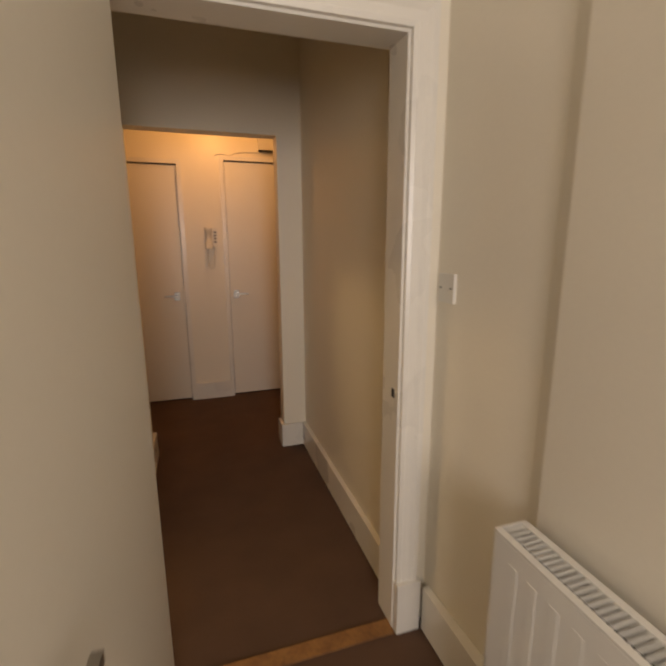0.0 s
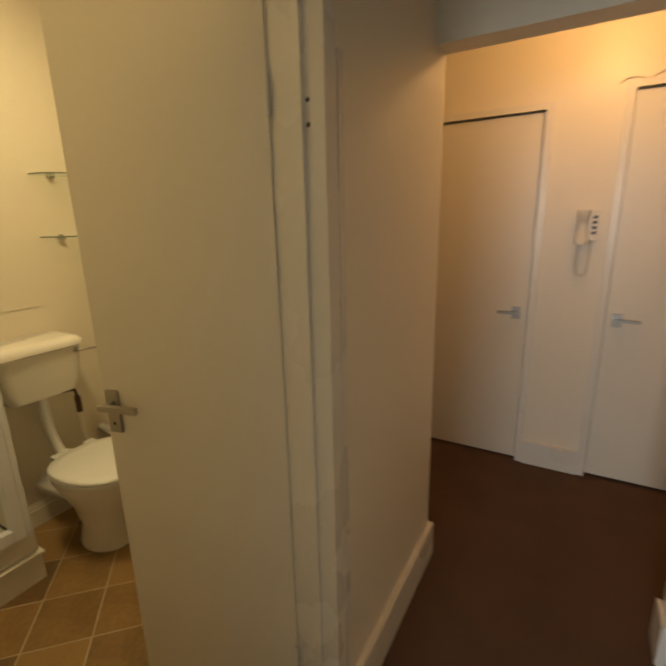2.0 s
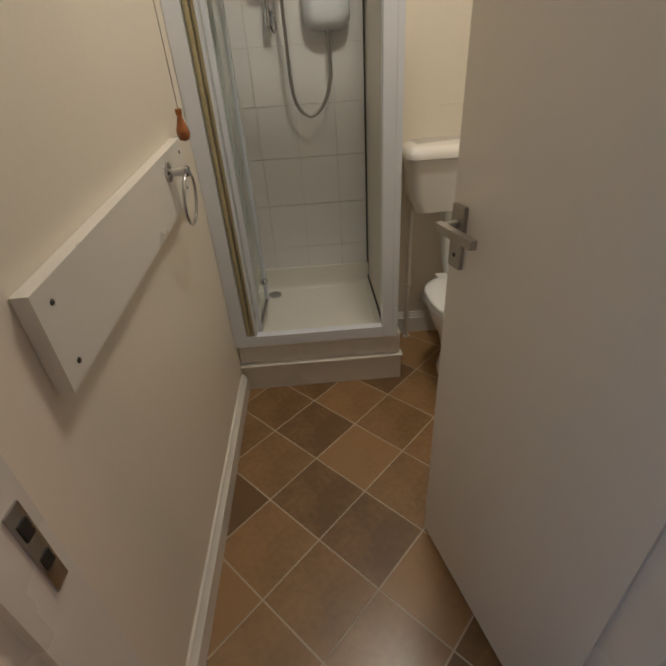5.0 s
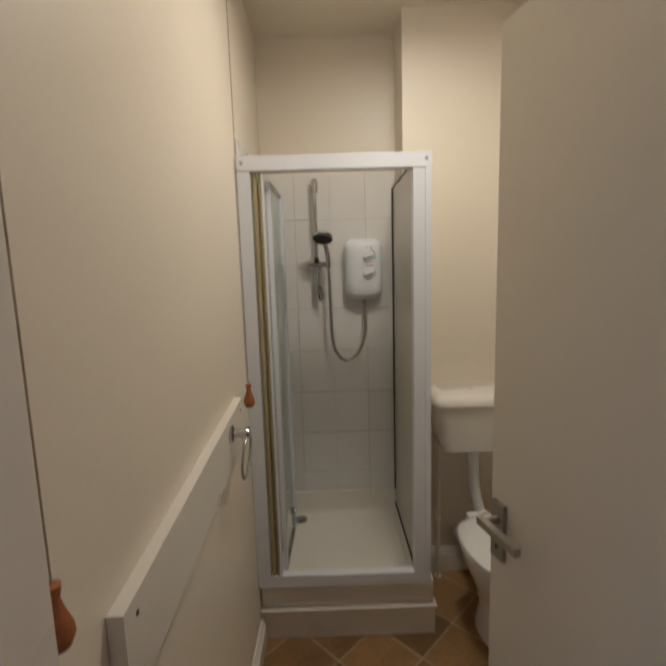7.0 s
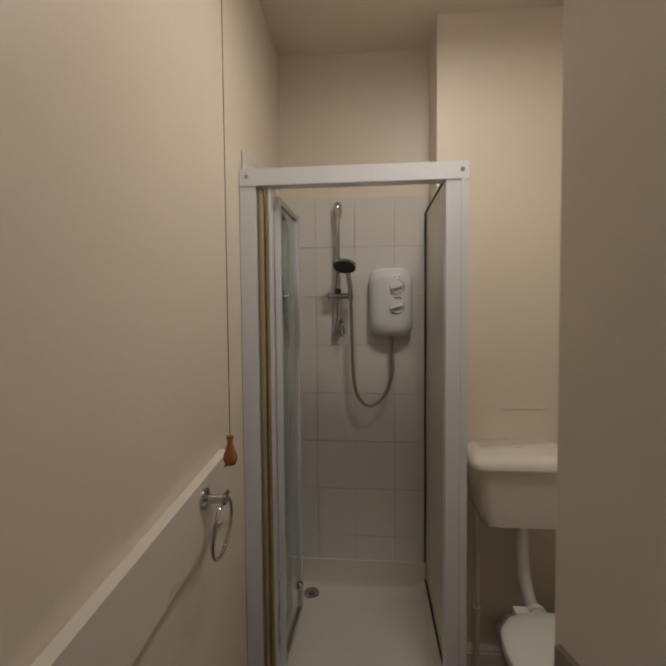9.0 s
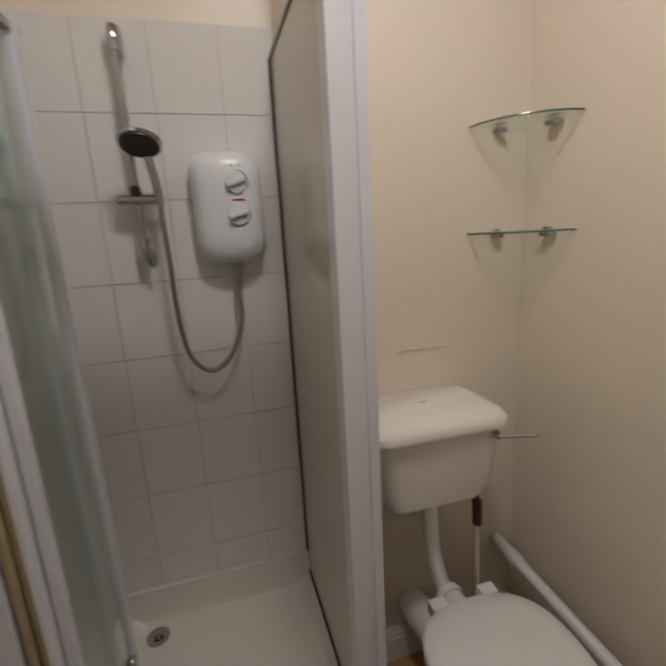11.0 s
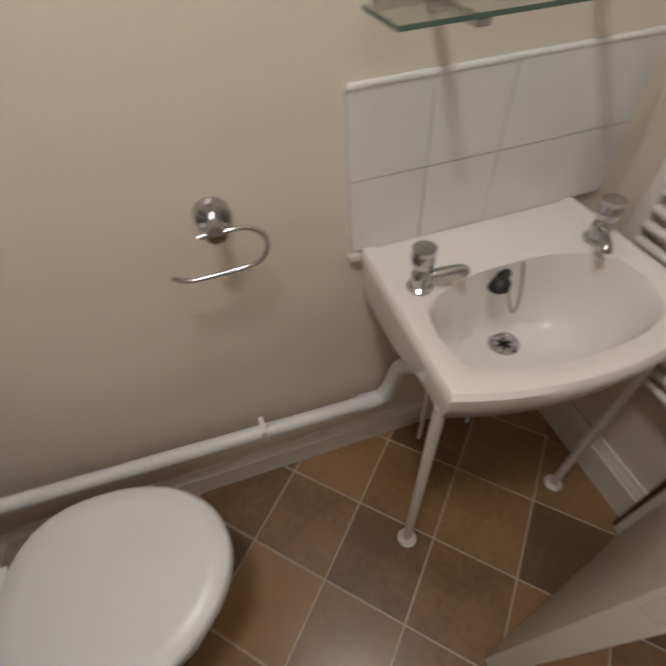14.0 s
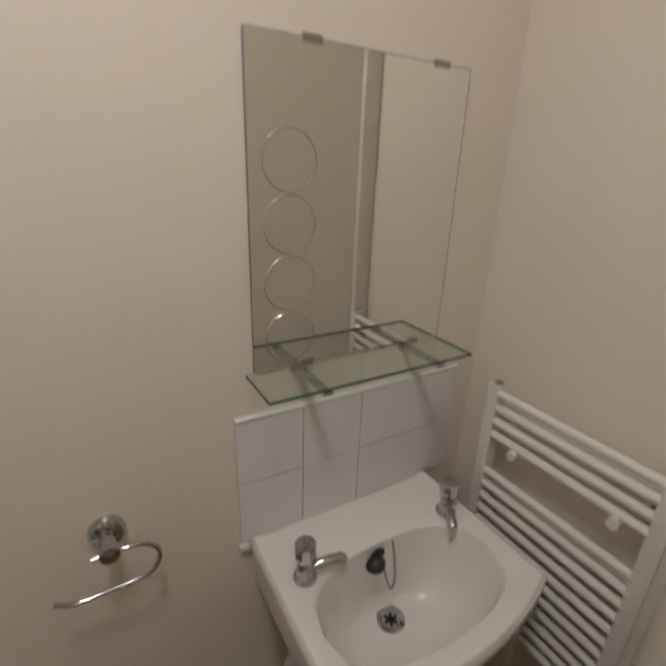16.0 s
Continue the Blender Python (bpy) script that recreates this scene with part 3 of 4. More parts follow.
part("casing", loft([yz_rect(0, 0.088, 0.147, 0.05), yz_rect(0.030, 0.096, 0.152, 0.055), yz_rect(0.055, 0.093, 0.149, 0.058), yz_rect(0.072, 0.082, 0.138, 0.060), yz_rect(0.082, 0.066, 0.120, 0.055), yz_rect(0.086, 0.045, 0.095, 0.04)]), M_UNIT, unit, smooth=60)
DY = 2.474
for z in (1.596, 1.512):
    part("dial_ring", lathe([(0.034, -0.006), (0.034, 0.0035), (0.031, 0.0045), (0.030, 0.001)], (UX + 0.081, DY, z), 'x', 32), M_LED, unit, "grey printed ring round the dial", smooth=40)
    dl = part("dial", lathe([(0.029, -0.004), (0.029, 0.010), (0.027, 0.013), (0.001, 0.013)], (UX + 0.081, DY, z), 'x', 32), M_UNIT, unit, "white round dial", smooth=40)
    bm = box(UX + 0.093, UX + 0.106, -0.027, 0.027, -0.0065, 0.0065)
    bmesh.ops.rotate(bm, verts=bm.verts, cent=(0, 0, 0), matrix=Matrix.Rotation(radians(18), 3, 'X'))
    bmesh.ops.translate(bm, verts=bm.verts, vec=(0, DY, z))
    part("grip", bm, M_UNIT, dl, bevel=0.004, segs=3)
part("badge", box(UX + 0.085, UX + 0.0875, 2.462, 2.494, 1.548, 1.553), M_RED, unit, "small red printed strip")
for y in (2.466, 2.486):
    part("indicator", lathe([(0.003, 0), (0.003, 0.002)], (UX + 0.083, y, 1.640), 'x', 8), M_LED, unit)
part("lower_cover", box(UX + 0.070, UX + 0.083, 2.452, 2.508, 1.424, 1.462), M_UNIT, unit, bevel=0.008)
part("outlet", tube([(UX + 0.04, 2.452, 1.40), (UX + 0.04, 2.452, 1.372)], 0.009), M_CHROME, unit)

rail = thing("shower_riser_rail", "chrome shower riser rail with handset and hose", "shower rail")
RX, RY = TILE_X + 0.06, 2.217
part("rail_tube", tube([(RX, RY, 1.45), (RX, RY, 1.93)], 0.0095, 14), M_CHROME, rail, smooth=60)
for z, s in ((1.945, 1), (1.435, -1)):
    part("wall_bracket", loft([oval(RX - 0.022, RY, 0.034, 0.017, z - 0.03, 20), oval(RX - 0.02, RY, 0.036, 0.020, z, 20), oval(RX - 0.024, RY, 0.03, 0.016, z + 0.03, 20)]), M_CHROME, rail, smooth=60)
part("soap_loop", tube(curve_points([(RX - 0.02, RY + 0.01, 1.46), (RX + 0.02, RY + 0.02, 1.44), (RX + 0.02, RY + 0.025, 1.40), (RX, RY + 0.015, 1.385), (RX - 0.02, RY + 0.005, 1.41), (RX - 0.02, RY, 1.45)]), 0.005), M_CHROME, rail, smooth=60)
part("slider", tube([(RX + 0.012, RY - 0.045, 1.562), (RX + 0.012, RY + 0.065, 1.562)], 0.013, 14), M_CHROME, rail, smooth=50)
part("slider_knob", lathe([(0.013, 0), (0.014, 0.02), (0.008, 0.024)], (RX + 0.012, RY, 1.572), sides=14), M_GREYDARK, rail)
hs = part("handset", tube(curve_points([(RX + 0.035, RY + 0.058, 1.545), (RX + 0.045, RY + 0.056, 1.60), (RX + 0.055, RY + 0.046, 1.66)]), 0.011), M_CHROME, rail, "chrome handset with dark spray face", smooth=60)
tilt = Matrix.Translation((RX + 0.085, RY + 0.035, 1.686)) @ Euler((radians(-6), radians(-26), 0)).to_matrix().to_4x4()
for nm, prof2, mt in (("head_shell", [(0.02, 0.016), (0.044, 0.011), (0.052, 0.003), (0.050, -0.004), (0.046, -0.005)], M_CHROME), ("spray_face", [(0.047, -0.004), (0.046, -0.009), (0.001, -0.010)], M_GREYDARK)):
    bm = lathe(prof2, sides=30)
    bmesh.ops.transform(bm, matrix=tilt, verts=bm.verts)
    part(nm, bm, mt, hs, smooth=50)
part("hose", tube(curve_points([(RX + 0.035, RY + 0.058, 1.545), (RX + 0.032, RY + 0.062, 1.40), (RX + 0.025, RY + 0.066, 1.22), (RX + 0.02, RY + 0.085, 1.12), (RX + 0.015, RY + 0.138, 1.073), (RX + 0.01, RY + 0.20, 1.115), (RX, RY + 0.237, 1.21), (UX + 0.04, 2.453, 1.30), (UX + 0.04, 2.452, 1.373)], 22), 0.0068, 10, ribs=0.14), M_SATIN, rail, "ribbed chrome shower hose", smooth=80)

# ---- toilet ----
wc = thing("toilet", "white ceramic toilet with closed white plastic lid", "toilet")


def egg(x0, x1, cy, w, z, n=44):
    """Rounded oval with a flat back at x0 and its nose at x1."""
    out = []
    L = x1 - x0
    xc = x0 + L * 0.42
    for k in range(n):
        a = 2 * math.pi * k / n
        c, s = math.cos(a), math.sin(a)
        if c >= 0:
            out.append(Vector((xc + (x1 - xc) * c, cy + w * s, z)))
        else:
            out.append(Vector((xc + (xc - x0) * math.copysign(abs(c) ** 0.75, c), cy + w * math.copysign(abs(s) ** 0.78, s), z)))
    return out


WY = 2.962
part("pan", loft([egg(-1.60, -1.36, WY, 0.105, 0.0), egg(-1.60, -1.355, WY, 0.108, 0.03), egg(-1.58, -1.37, WY, 0.092, 0.12), egg(-1.61, -1.31, WY, 0.115, 0.22), egg(-1.64, -1.245, WY, 0.160, 0.32), egg(-1.66, -1.222, WY, 0.178, 0.375), egg(-1.66, -1.220, WY, 0.180, 0.395), egg(-1.65, -1.235, WY, 0.165, 0.398)]), M_CERAMIC, wc, smooth=60)
part("seat", loft([egg(-1.645, -1.210, WY, 0.187, 0.400), egg(-1.645, -1.207, WY, 0.190, 0.406), egg(-1.645, -1.208, WY, 0.190, 0.416), egg(-1.643, -1.213, WY, 0.184, 0.419)]), M_PLASTIC, wc, smooth=50)
part("lid", loft([egg(-1.644, -1.212, WY, 0.186, 0.4215), egg(-1.646, -1.206, WY, 0.191, 0.426), egg(-1.646, -1.206, WY, 0.191, 0.434), egg(-1.64, -1.214, WY, 0.183, 0.441), egg(-1.60, -1.26, WY, 0.145, 0.444)]), M_PLASTIC, wc, "closed white plastic lid", smooth=50)
for y in (WY - 0.078, WY + 0.078):
    part("seat_hinge", box(-1.674, -1.636, y - 0.024, y + 0.024, 0.398, 0.436), M_PLASTIC, wc, bevel=0.010, segs=3)
part("foot_bolt", lathe([(0.006, 0), (0.004, 0.004)], (-1.55, WY - 0.108, 0.04), 'y', 8), M_LED, wc)
part("pan_spigot", tube([(-1.60, WY, 0.365), (-1.715, WY, 0.365)], 0.036, 18), M_CERAMIC, wc, smooth=60)

cis = thing("cistern", "white ceramic wall-hung cistern with chrome lever", "cistern")


def cis_ring(x1, y0, y1, z, r):
    return rect(CIS_X + 0.003, x1, y0, y1, z, r, 6)


part("tank", loft([cis_ring(-1.72, 2.775, 3.03, 0.712, 0.04), cis_ring(-1.695, 2.757, 3.05, 0.722, 0.045), cis_ring(-1.682, 2.735, 3.075, 0.78, 0.05), cis_ring(-1.672, 2.720, 3.088, 0.935, 0.045)]), M_CERAMIC, cis, smooth=50)
part("lid", loft([cis_ring(-1.668, 2.716, 3.092, 0.936, 0.045), cis_ring(-1.655, 2.706, 3.102, 0.942, 0.05), cis_ring(-1.655, 2.706, 3.102, 0.960, 0.05), cis_ring(-1.672, 2.72, 3.088, 0.978, 0.05), cis_ring(-1.71, 2.75, 3.06, 0.984, 0.05)]), M_CERAMIC, cis, smooth=50)
part("lid_slot", box(-1.80, -1.795, 2.89, 2.915, 0.9838, 0.9848), M_LED, cis)
lev = part("flush_lever", lathe([(0.013, 0.0), (0.013, 0.006), (0.008, 0.018), (0.002, 0.02)], (-1.674, 3.052, 0.915), 'x', 16), M_CHROME, cis, "chrome flush lever")
part("lever_arm", tube([(-1.657, 3.052, 0.915), (-1.646, 3.09, 0.914), (-1.63, 3.15, 0.912)], 0.005), M_CHROME, lev, smooth=60)

cis.location = (0, 0.010, -0.012)

flush = thing("flush_pipe", "white plastic flush pipe between cistern and toilet", "pipe")
part("pipe", tube(curve_points([(-1.79, 2.93, 0.715), (-1.79, 2.93, 0.62), (-1.785, 2.935, 0.50), (-1.765, 2.95, 0.405), (-1.735, 2.96, 0.37), (-1.69, WY, 0.365)], 10), 0.0235, 16), M_PLASTIC, flush, smooth=60)
part("coupling", tube([(-1.735, 2.961, 0.3655), (-1.712, WY, 0.3655)], 0.042, 18), M_PLASTIC, flush, smooth=60)
soil = thing("soil_pipe", "white plastic soil pipe into the wall", "pipe")
part("pipe", tube([(-1.898, WY - 0.045, 0.20), (-1.60, WY - 0.01, 0.215)], 0.052, 22), M_PLASTIC, soil, smooth=60)
over = thing("overflow_pipe", "thin white plastic overflow pipe below the cistern", "pipe")
part("pipe", tube([(-1.84, 2.775, 0.718), (-1.84, 2.775, 0.006)], 0.0105, 12), M_CREAM_PLASTIC, over, smooth=60)
part("clip", tube([(-1.84, 2.775, 0.30), (-1.84, 2.775, 0.315)], 0.0145, 12), M_CREAM_PLASTIC, over)
part("foot_collar", tube([(-1.84, 2.775, 0.0), (-1.84, 2.775, 0.008)], 0.018, 14), M_CREAM_PLASTIC, over)
feed = thing("cistern_feed", "painted feed pipe with dark valve and bent hose", "pipe")
part("pipe", tube([(-1.825, 3.06, 0.56), (-1.83, 3.075, 0.0)], 0.009, 10), M_CREAM_PLASTIC, feed, smooth=60)
part("valve", tube(curve_points([(-1.825, 3.06, 0.555), (-1.825, 3.06, 0.60), (-1.825, 3.058, 0.64)]), 0.0125, 10, ribs=0.25), M_BROWN, feed, "dark corroded brass valve")
part("hose", tube(curve_points([(-1.825, 3.058, 0.64), (-1.822, 3.05, 0.675), (-1.82, 3.02, 0.685), (-1.82, 2.985, 0.69), (-1.82, 2.975, 0.714)]), 0.0075, 8), M_BROWN, feed)

feed.location = (0.055, 0.02, 0)

waste = thing("waste_pipe", "white plastic waste pipe along the wall above skirting", "pipe")
PYY = 3.245
part("pipe", tube(curve_points([(CIS_X + 0.003, PYY, 0.368), (-1.3, PYY, 0.338), (-0.80, PYY, 0.315), (-0.755, PYY, 0.333), (-0.735, PYY - 0.006, 0.39), (-0.725, PYY - 0.01, 0.44), (-0.70, PYY - 0.025, 0.462), (-0.60, PYY - 0.08, 0.462), (-0.545, 3.12, 0.50), (-0.53, 3.11, 0.58)], 10), 0.0195, 16), M_PLASTIC, waste, smooth=60)
for x, z in ((-1.79, 0.3627), (-0.80, 0.316)):
    part("coupling", tube([(x - 0.03, PYY, z + 0.001), (x + 0.03, PYY, z - 0.001)], 0.0235, 16), M_PLASTIC, waste, smooth=60)
part("pipe_clip", boxes((-1.101, -1.089, PYY - 0.0245, PYY + 0.0245, 0.311, 0.361), (-1.099, -1.091, PYY + 0.004, PYY + 0.034, 0.33, 0.342)), M_PLASTIC, waste, bevel=0.003)

# ---- basin ----
bas = thing("wash_basin", "white ceramic wash basin on two thin painted legs", "wash basin")
BX0, BX1, BYB, BYF, BZ = -0.800, -0.300, 3.305, 2.925, 0.800


def basin_outline(inset, z, n=12):
    """Straight back and sides, bowed front."""
    x0, x1, yb, yf = BX0 + inset, BX1 - inset, BYB - (0.004 if inset == 0 else 0.0), BYF + inset
    pts = []
    bow = 0.045
    for k in range(n + 1):
        t = k / n
        pts.append(Vector((x0 + (x1 - x0) * t, yf - bow * (1 - (2 * t - 1) ** 2), z)))
    for k in range(1, 5):
        pts.append(Vector((x1, yf + (yb - yf) * k / 4, z)))
    for k in range(1, n + 1):
        pts.append(Vector((x1 + (x0 - x1) * k / n, yb, z)))
    for k in range(1, 4):
        pts.append(Vector((x0, yb + (yf - yb) * k / 4, z)))
    return pts


def bowl_ring(f, z, cy=3.05, cx=-0.548, rx=0.208, ry=0.120):
    """The bowl's outline with as many points as the rim's, by the angle of each."""
    out = []
    for p in basin_outline(0.03, z):
        a = math.atan2((p.y - cy) / 0.75, p.x - cx)
        c, s = math.cos(a), math.sin(a)
        e = (abs(c) ** 2.6 + abs(s) ** 2.6) ** (-1 / 2.6)
        out.append(Vector((cx + rx * f * e * c, cy + ry * f * e * s, z)))
    return out


def blend(a, b, t, z):
    return [Vector(((1 - t) * p.x + t * q.x, (1 - t) * p.y + t * q.y, z)) for p, q in zip(a, b)]


low = [Vector((p.x, p.y + 0.012, 0.70 if p.y < 3.1 else 0.66)) for p in basin_outline(0.012, 0)]
under = blend(basin_outline(0.02, 0), bowl_ring(0.8, 0), 0.6, 0.66)
rings = [blend(under, bowl_ring(0.45, 0), 0.8, 0.585), under, low, basin_outline(0.0, 0.772), basin_outline(0.0, 0.792), basin_outline(0.007, 0.8), basin_outline(0.022, 0.7995), basin_outline(0.034, 0.793),
         blend(basin_outline(0.034, 0), bowl_ring(1.0, 0), 0.85, 0.789), bowl_ring(1.0, 0.784), bowl_ring(0.965, 0.765), bowl_ring(0.90, 0.705, 3.055), bowl_ring(0.78, 0.648, 3.065), bowl_ring(0.55, 0.615, 3.085), bowl_ring(0.22, 0.604, 3.11), bowl_ring(0.1, 0.602, 3.115)]
part("bowl", loft(rings), M_CERAMIC, bas, smooth=42)
wst = part("waste", lathe([(0.033, 0), (0.033, 0.003), (0.026, 0.004), (0.021, -0.001), (0.02, 0.0005), (0.001, 0.0)], (-0.54, 3.112, 0.6035), sides=26), M_CHROME, bas, "chrome basin waste", smooth=40)
for k in range(3):
    a = k * math.pi / 3
    bm = box(-0.016, 0.016, -0.003, 0.003, 0, 0.0012)
    bmesh.ops.rotate(bm, verts=bm.verts, cent=(0, 0, 0), matrix=Matrix.Rotation(a, 3, 'Z'))
    bmesh.ops.translate(bm, verts=bm.verts, vec=(-0.54, 3.112, 0.6045))
    part("waste_slot", bm, M_BLACK, wst)
part("overflow", lathe([(0.018, 0), (0.018, 0.003), (0.010, 0.004)], (-0.557, 3.157, 0.765), 'y', 18), M_BLACK, bas, "black plug parked in the overflow", smooth=40)
part("plug", loft([oval(-0.575, 3.142, 0.022, 0.020, 0.757, 18), oval(-0.572, 3.142, 0.020, 0.018, 0.768, 18), oval(-0.57, 3.142, 0.008, 0.008, 0.778, 18)]), M_BLACK, bas, smooth=50)
bm = bmesh.new()
chain = curve_points([(-0.557, 3.140, 0.772), (-0.556, 3.128, 0.735), (-0.545, 3.118, 0.70), (-0.533, 3.122, 0.715), (-0.525, 3.138, 0.755), (-0.518, 3.158, 0.785)], 9)
for k, p in enumerate(chain):
    bmesh.ops.create_icosphere(bm, subdivisions=1, radius=0.0032, matrix=Matrix.Translation(p))
part("chain", bm, M_SATIN, bas, "bead chain for the plug", smooth=60)


def tap(tx, ty, ang):
    """A pillar tap whose spout points along ang, in degrees from east."""
    t = thing("tap", "chrome pillar tap with faceted head on the basin", "tap", "basin taps")
    part("body", lathe([(0.024, 0.0), (0.024, 0.006), (0.018, 0.010), (0.017, 0.038), (0.012, 0.046)], sides=20), M_CHROME, t, smooth=40)
    part("head", lathe([(0.013, 0.044), (0.019, 0.052), (0.0235, 0.066), (0.021, 0.082), (0.022, 0.090), (0.001, 0.091)], sides=9), M_CHROME, t)
    part("spout", tube(curve_points([(0.008, 0, 0.026), (0.04, 0, 0.032), (0.072, 0, 0.034), (0.080, 0, 0.026)], 6), 0.0105, 12), M_CHROME, t, smooth=60)
    t.matrix_world = pose(tx, ty, 0.7915, rz=ang)
    return t


tap(-0.735, 3.165, -14)
tap(-0.352, 3.165, -125)
for x in (-0.790, -0.300):
    lg = part("leg", tube([(x * 0.99, 2.965, 0.71), (x, 2.957, 0.004)], 0.0115, 14), M_GLOSS, bas, smooth=60)
    part("floor_flange", lathe([(0.027, 0.0), (0.026, 0.005), (0.014, 0.010), (0.0125, 0.012)], (x, 2.957, 0.0005), sides=20), M_GLOSS, lg, smooth=40)
part("supply_pipe", tube([(-0.62, 3.23, 0.66), (-0.62, 3.235, 0.0)], 0.0075, 10), M_CREAM_PLASTIC, bas)
part("supply_pipe", tube([(-0.44, 3.23, 0.66), (-0.44, 3.235, 0.0)], 0.0075, 10), M_CREAM_PLASTIC, bas)

# ---- mirror and shelf ----
mir = thing("wall_mirror", "frameless wall mirror with four etched circles", "mirror")
MX0, MX1, MZ0, MZ1 = -0.777, -0.318, 1.200, 1.752
part("glass", box(MX0, MX1, N_Y - 0.0065, N_Y - 0.0015, MZ0, MZ1), M_MIRROR, mir)
part("bevel_edge", boxes((MX0 - 0.0015, MX0, N_Y - 0.0065, N_Y - 0.0015, MZ0, MZ1), (MX1, MX1 + 0.0015, N_Y - 0.0065, N_Y - 0.0015, MZ0, MZ1), (MX0, MX1, N_Y - 0.0065, N_Y - 0.0015, MZ1, MZ1 + 0.0015)), M_LED, mir)
for x in (-0.665, -0.392):
    part("clip", box(x - 0.017, x + 0.017, N_Y - 0.010, N_Y - 0.002, MZ1 - 0.006, MZ1 + 0.006), M_SATIN, mir, bevel=0.002)
    part("clip", box(x - 0.012, x + 0.012, N_Y - 0.010, N_Y - 0.002, MZ0 - 0.006, MZ0 + 0.006), M_SATIN, mir, bevel=0.002)
for z in (1.574, 1.469, 1.364, 1.259):
    part("etched_ring", tube([(-0.703 + 0.050 * math.cos(a), N_Y - 0.0066, z + 0.050 * math.sin(a)) for a in (2 * math.pi * k / 48 for k in range(49))], 0.0014, 6), M_ETCH, mir, "etched circle")
shelf = thing("glass_shelf", "green-edged glass shelf on two chrome brackets", "shelf")
SZ = 1.194
part("pane", box(-0.795, -0.328, 3.185, N_Y - 0.012, SZ, SZ + 0.006), M_GREEN, shelf)
part("polished_edge", boxes((-0.795, -0.328, 3.1835, 3.185, SZ, SZ + 0.006), (-0.7965, -0.795, 3.1835, N_Y - 0.012, SZ, SZ + 0.006), (-0.328, -0.3265, 3.1835, N_Y - 0.012, SZ, SZ + 0.006)), M_EDGE, shelf, "green polished glass edge")
for x in (-0.685, -0.415):
    br = part("bracket", box(x - 0.009, x + 0.009, 3.182, N_Y - 0.001, SZ - 0.008, SZ - 0.0005), M_CHROME, shelf, bevel=0.003)
    part("wall_plate", lathe([(0.014, 0), (0.013, -0.008), (0.006, -0.01)], (x, N_Y - 0.001, SZ - 0.004), 'y', 16), M_CHROME, br)

# ---- toilet roll holder ----
rh = thing("toilet_roll_holder", "empty chrome toilet roll holder on the wall", "roll holder")
HX, HZ = -1.062, 0.945
part("rose", lathe([(0.031, 0.0), (0.031, -0.008), (0.026, -0.016), (0.013, -0.020), (0.012, -0.05), (0.016, -0.052), (0.016, -0.066), (0.001, -0.068)], (HX, N_Y - 0.001, HZ), 'y', 28), M_CHROME, rh, smooth=40)
part("hook", tube(curve_points([(HX - 0.028, N_Y - 0.058, HZ - 0.002), (HX, N_Y - 0.058, HZ - 0.002), (HX + 0.045, N_Y - 0.058, HZ - 0.003), (HX + 0.072, N_Y - 0.058, HZ - 0.022), (HX + 0.075, N_Y - 0.058, HZ - 0.05), (HX + 0.055, N_Y - 0.058, HZ - 0.076), (HX + 0.01, N_Y - 0.058, HZ - 0.082), (HX - 0.062, N_Y - 0.058, HZ - 0.082), (HX - 0.092, N_Y - 0.058, HZ - 0.068)]), 0.0042, 10), M_CHROME, rh, smooth=60)

# ---- towel rail on the partition ----
tr = thing("towel_radiator", "white ladder towel radiator on the partition wall", "towel radiator")
TXR, TYA, TYB = -0.212, 3.185, 2.805
for y in (TYA, TYB):
    po = part("post", box(TXR - 0.017, TXR + 0.015, y - 0.015, y + 0.015, 0.435, 1.088), M_ENAMEL, tr, bevel=0.010, segs=3)
    part("end_plug", lathe([(0.011, 0), (0.011, 0.004), (0.007, 0.006)], (TXR, y, 1.0882), sides=14), M_SATIN, po)
    part("wall_bracket", tube([(TXR + 0.012, y - 0.04 if y > 3 else y + 0.04, 0.985), (E_IN + 0.002, y - 0.04 if y > 3 else y + 0.04, 0.985)], 0.009), M_ENAMEL, tr)
for z in (1.067, 1.031, 0.995, 0.959, 0.853, 0.815, 0.777, 0.739, 0.701, 0.663, 0.625, 0.587, 0.549, 0.511, 0.473):
    part("bar", tube([(TXR - 0.008, TYA - 0.008, z), (TXR - 0.008, TYB + 0.008, z)], 0.0105, 12), M_ENAMEL, tr, smooth=60)
for y, z in ((3.10, 0.945), (2.87, 0.945), (3.10, 0.49)):
    part("clip", lathe([(0.012, 0), (0.012, 0.012), (0.009, 0.015)], (TXR - 0.030, y, z), 'x', 14), M_ENAMEL, tr)
part("valve", tube([(TXR, TYB, 0.437), (TXR, TYB, 0.385), (TXR + 0.02, TYB, 0.37)], 0.011), M_CREAM_PLASTIC, tr)
part("pipe_tail", tube([(TXR, TYB - 0.002, 0.385), (TXR, TYB - 0.01, 0.0)], 0.0075), M_BROWN, tr)

tr.location = (0, 0, 0.012)

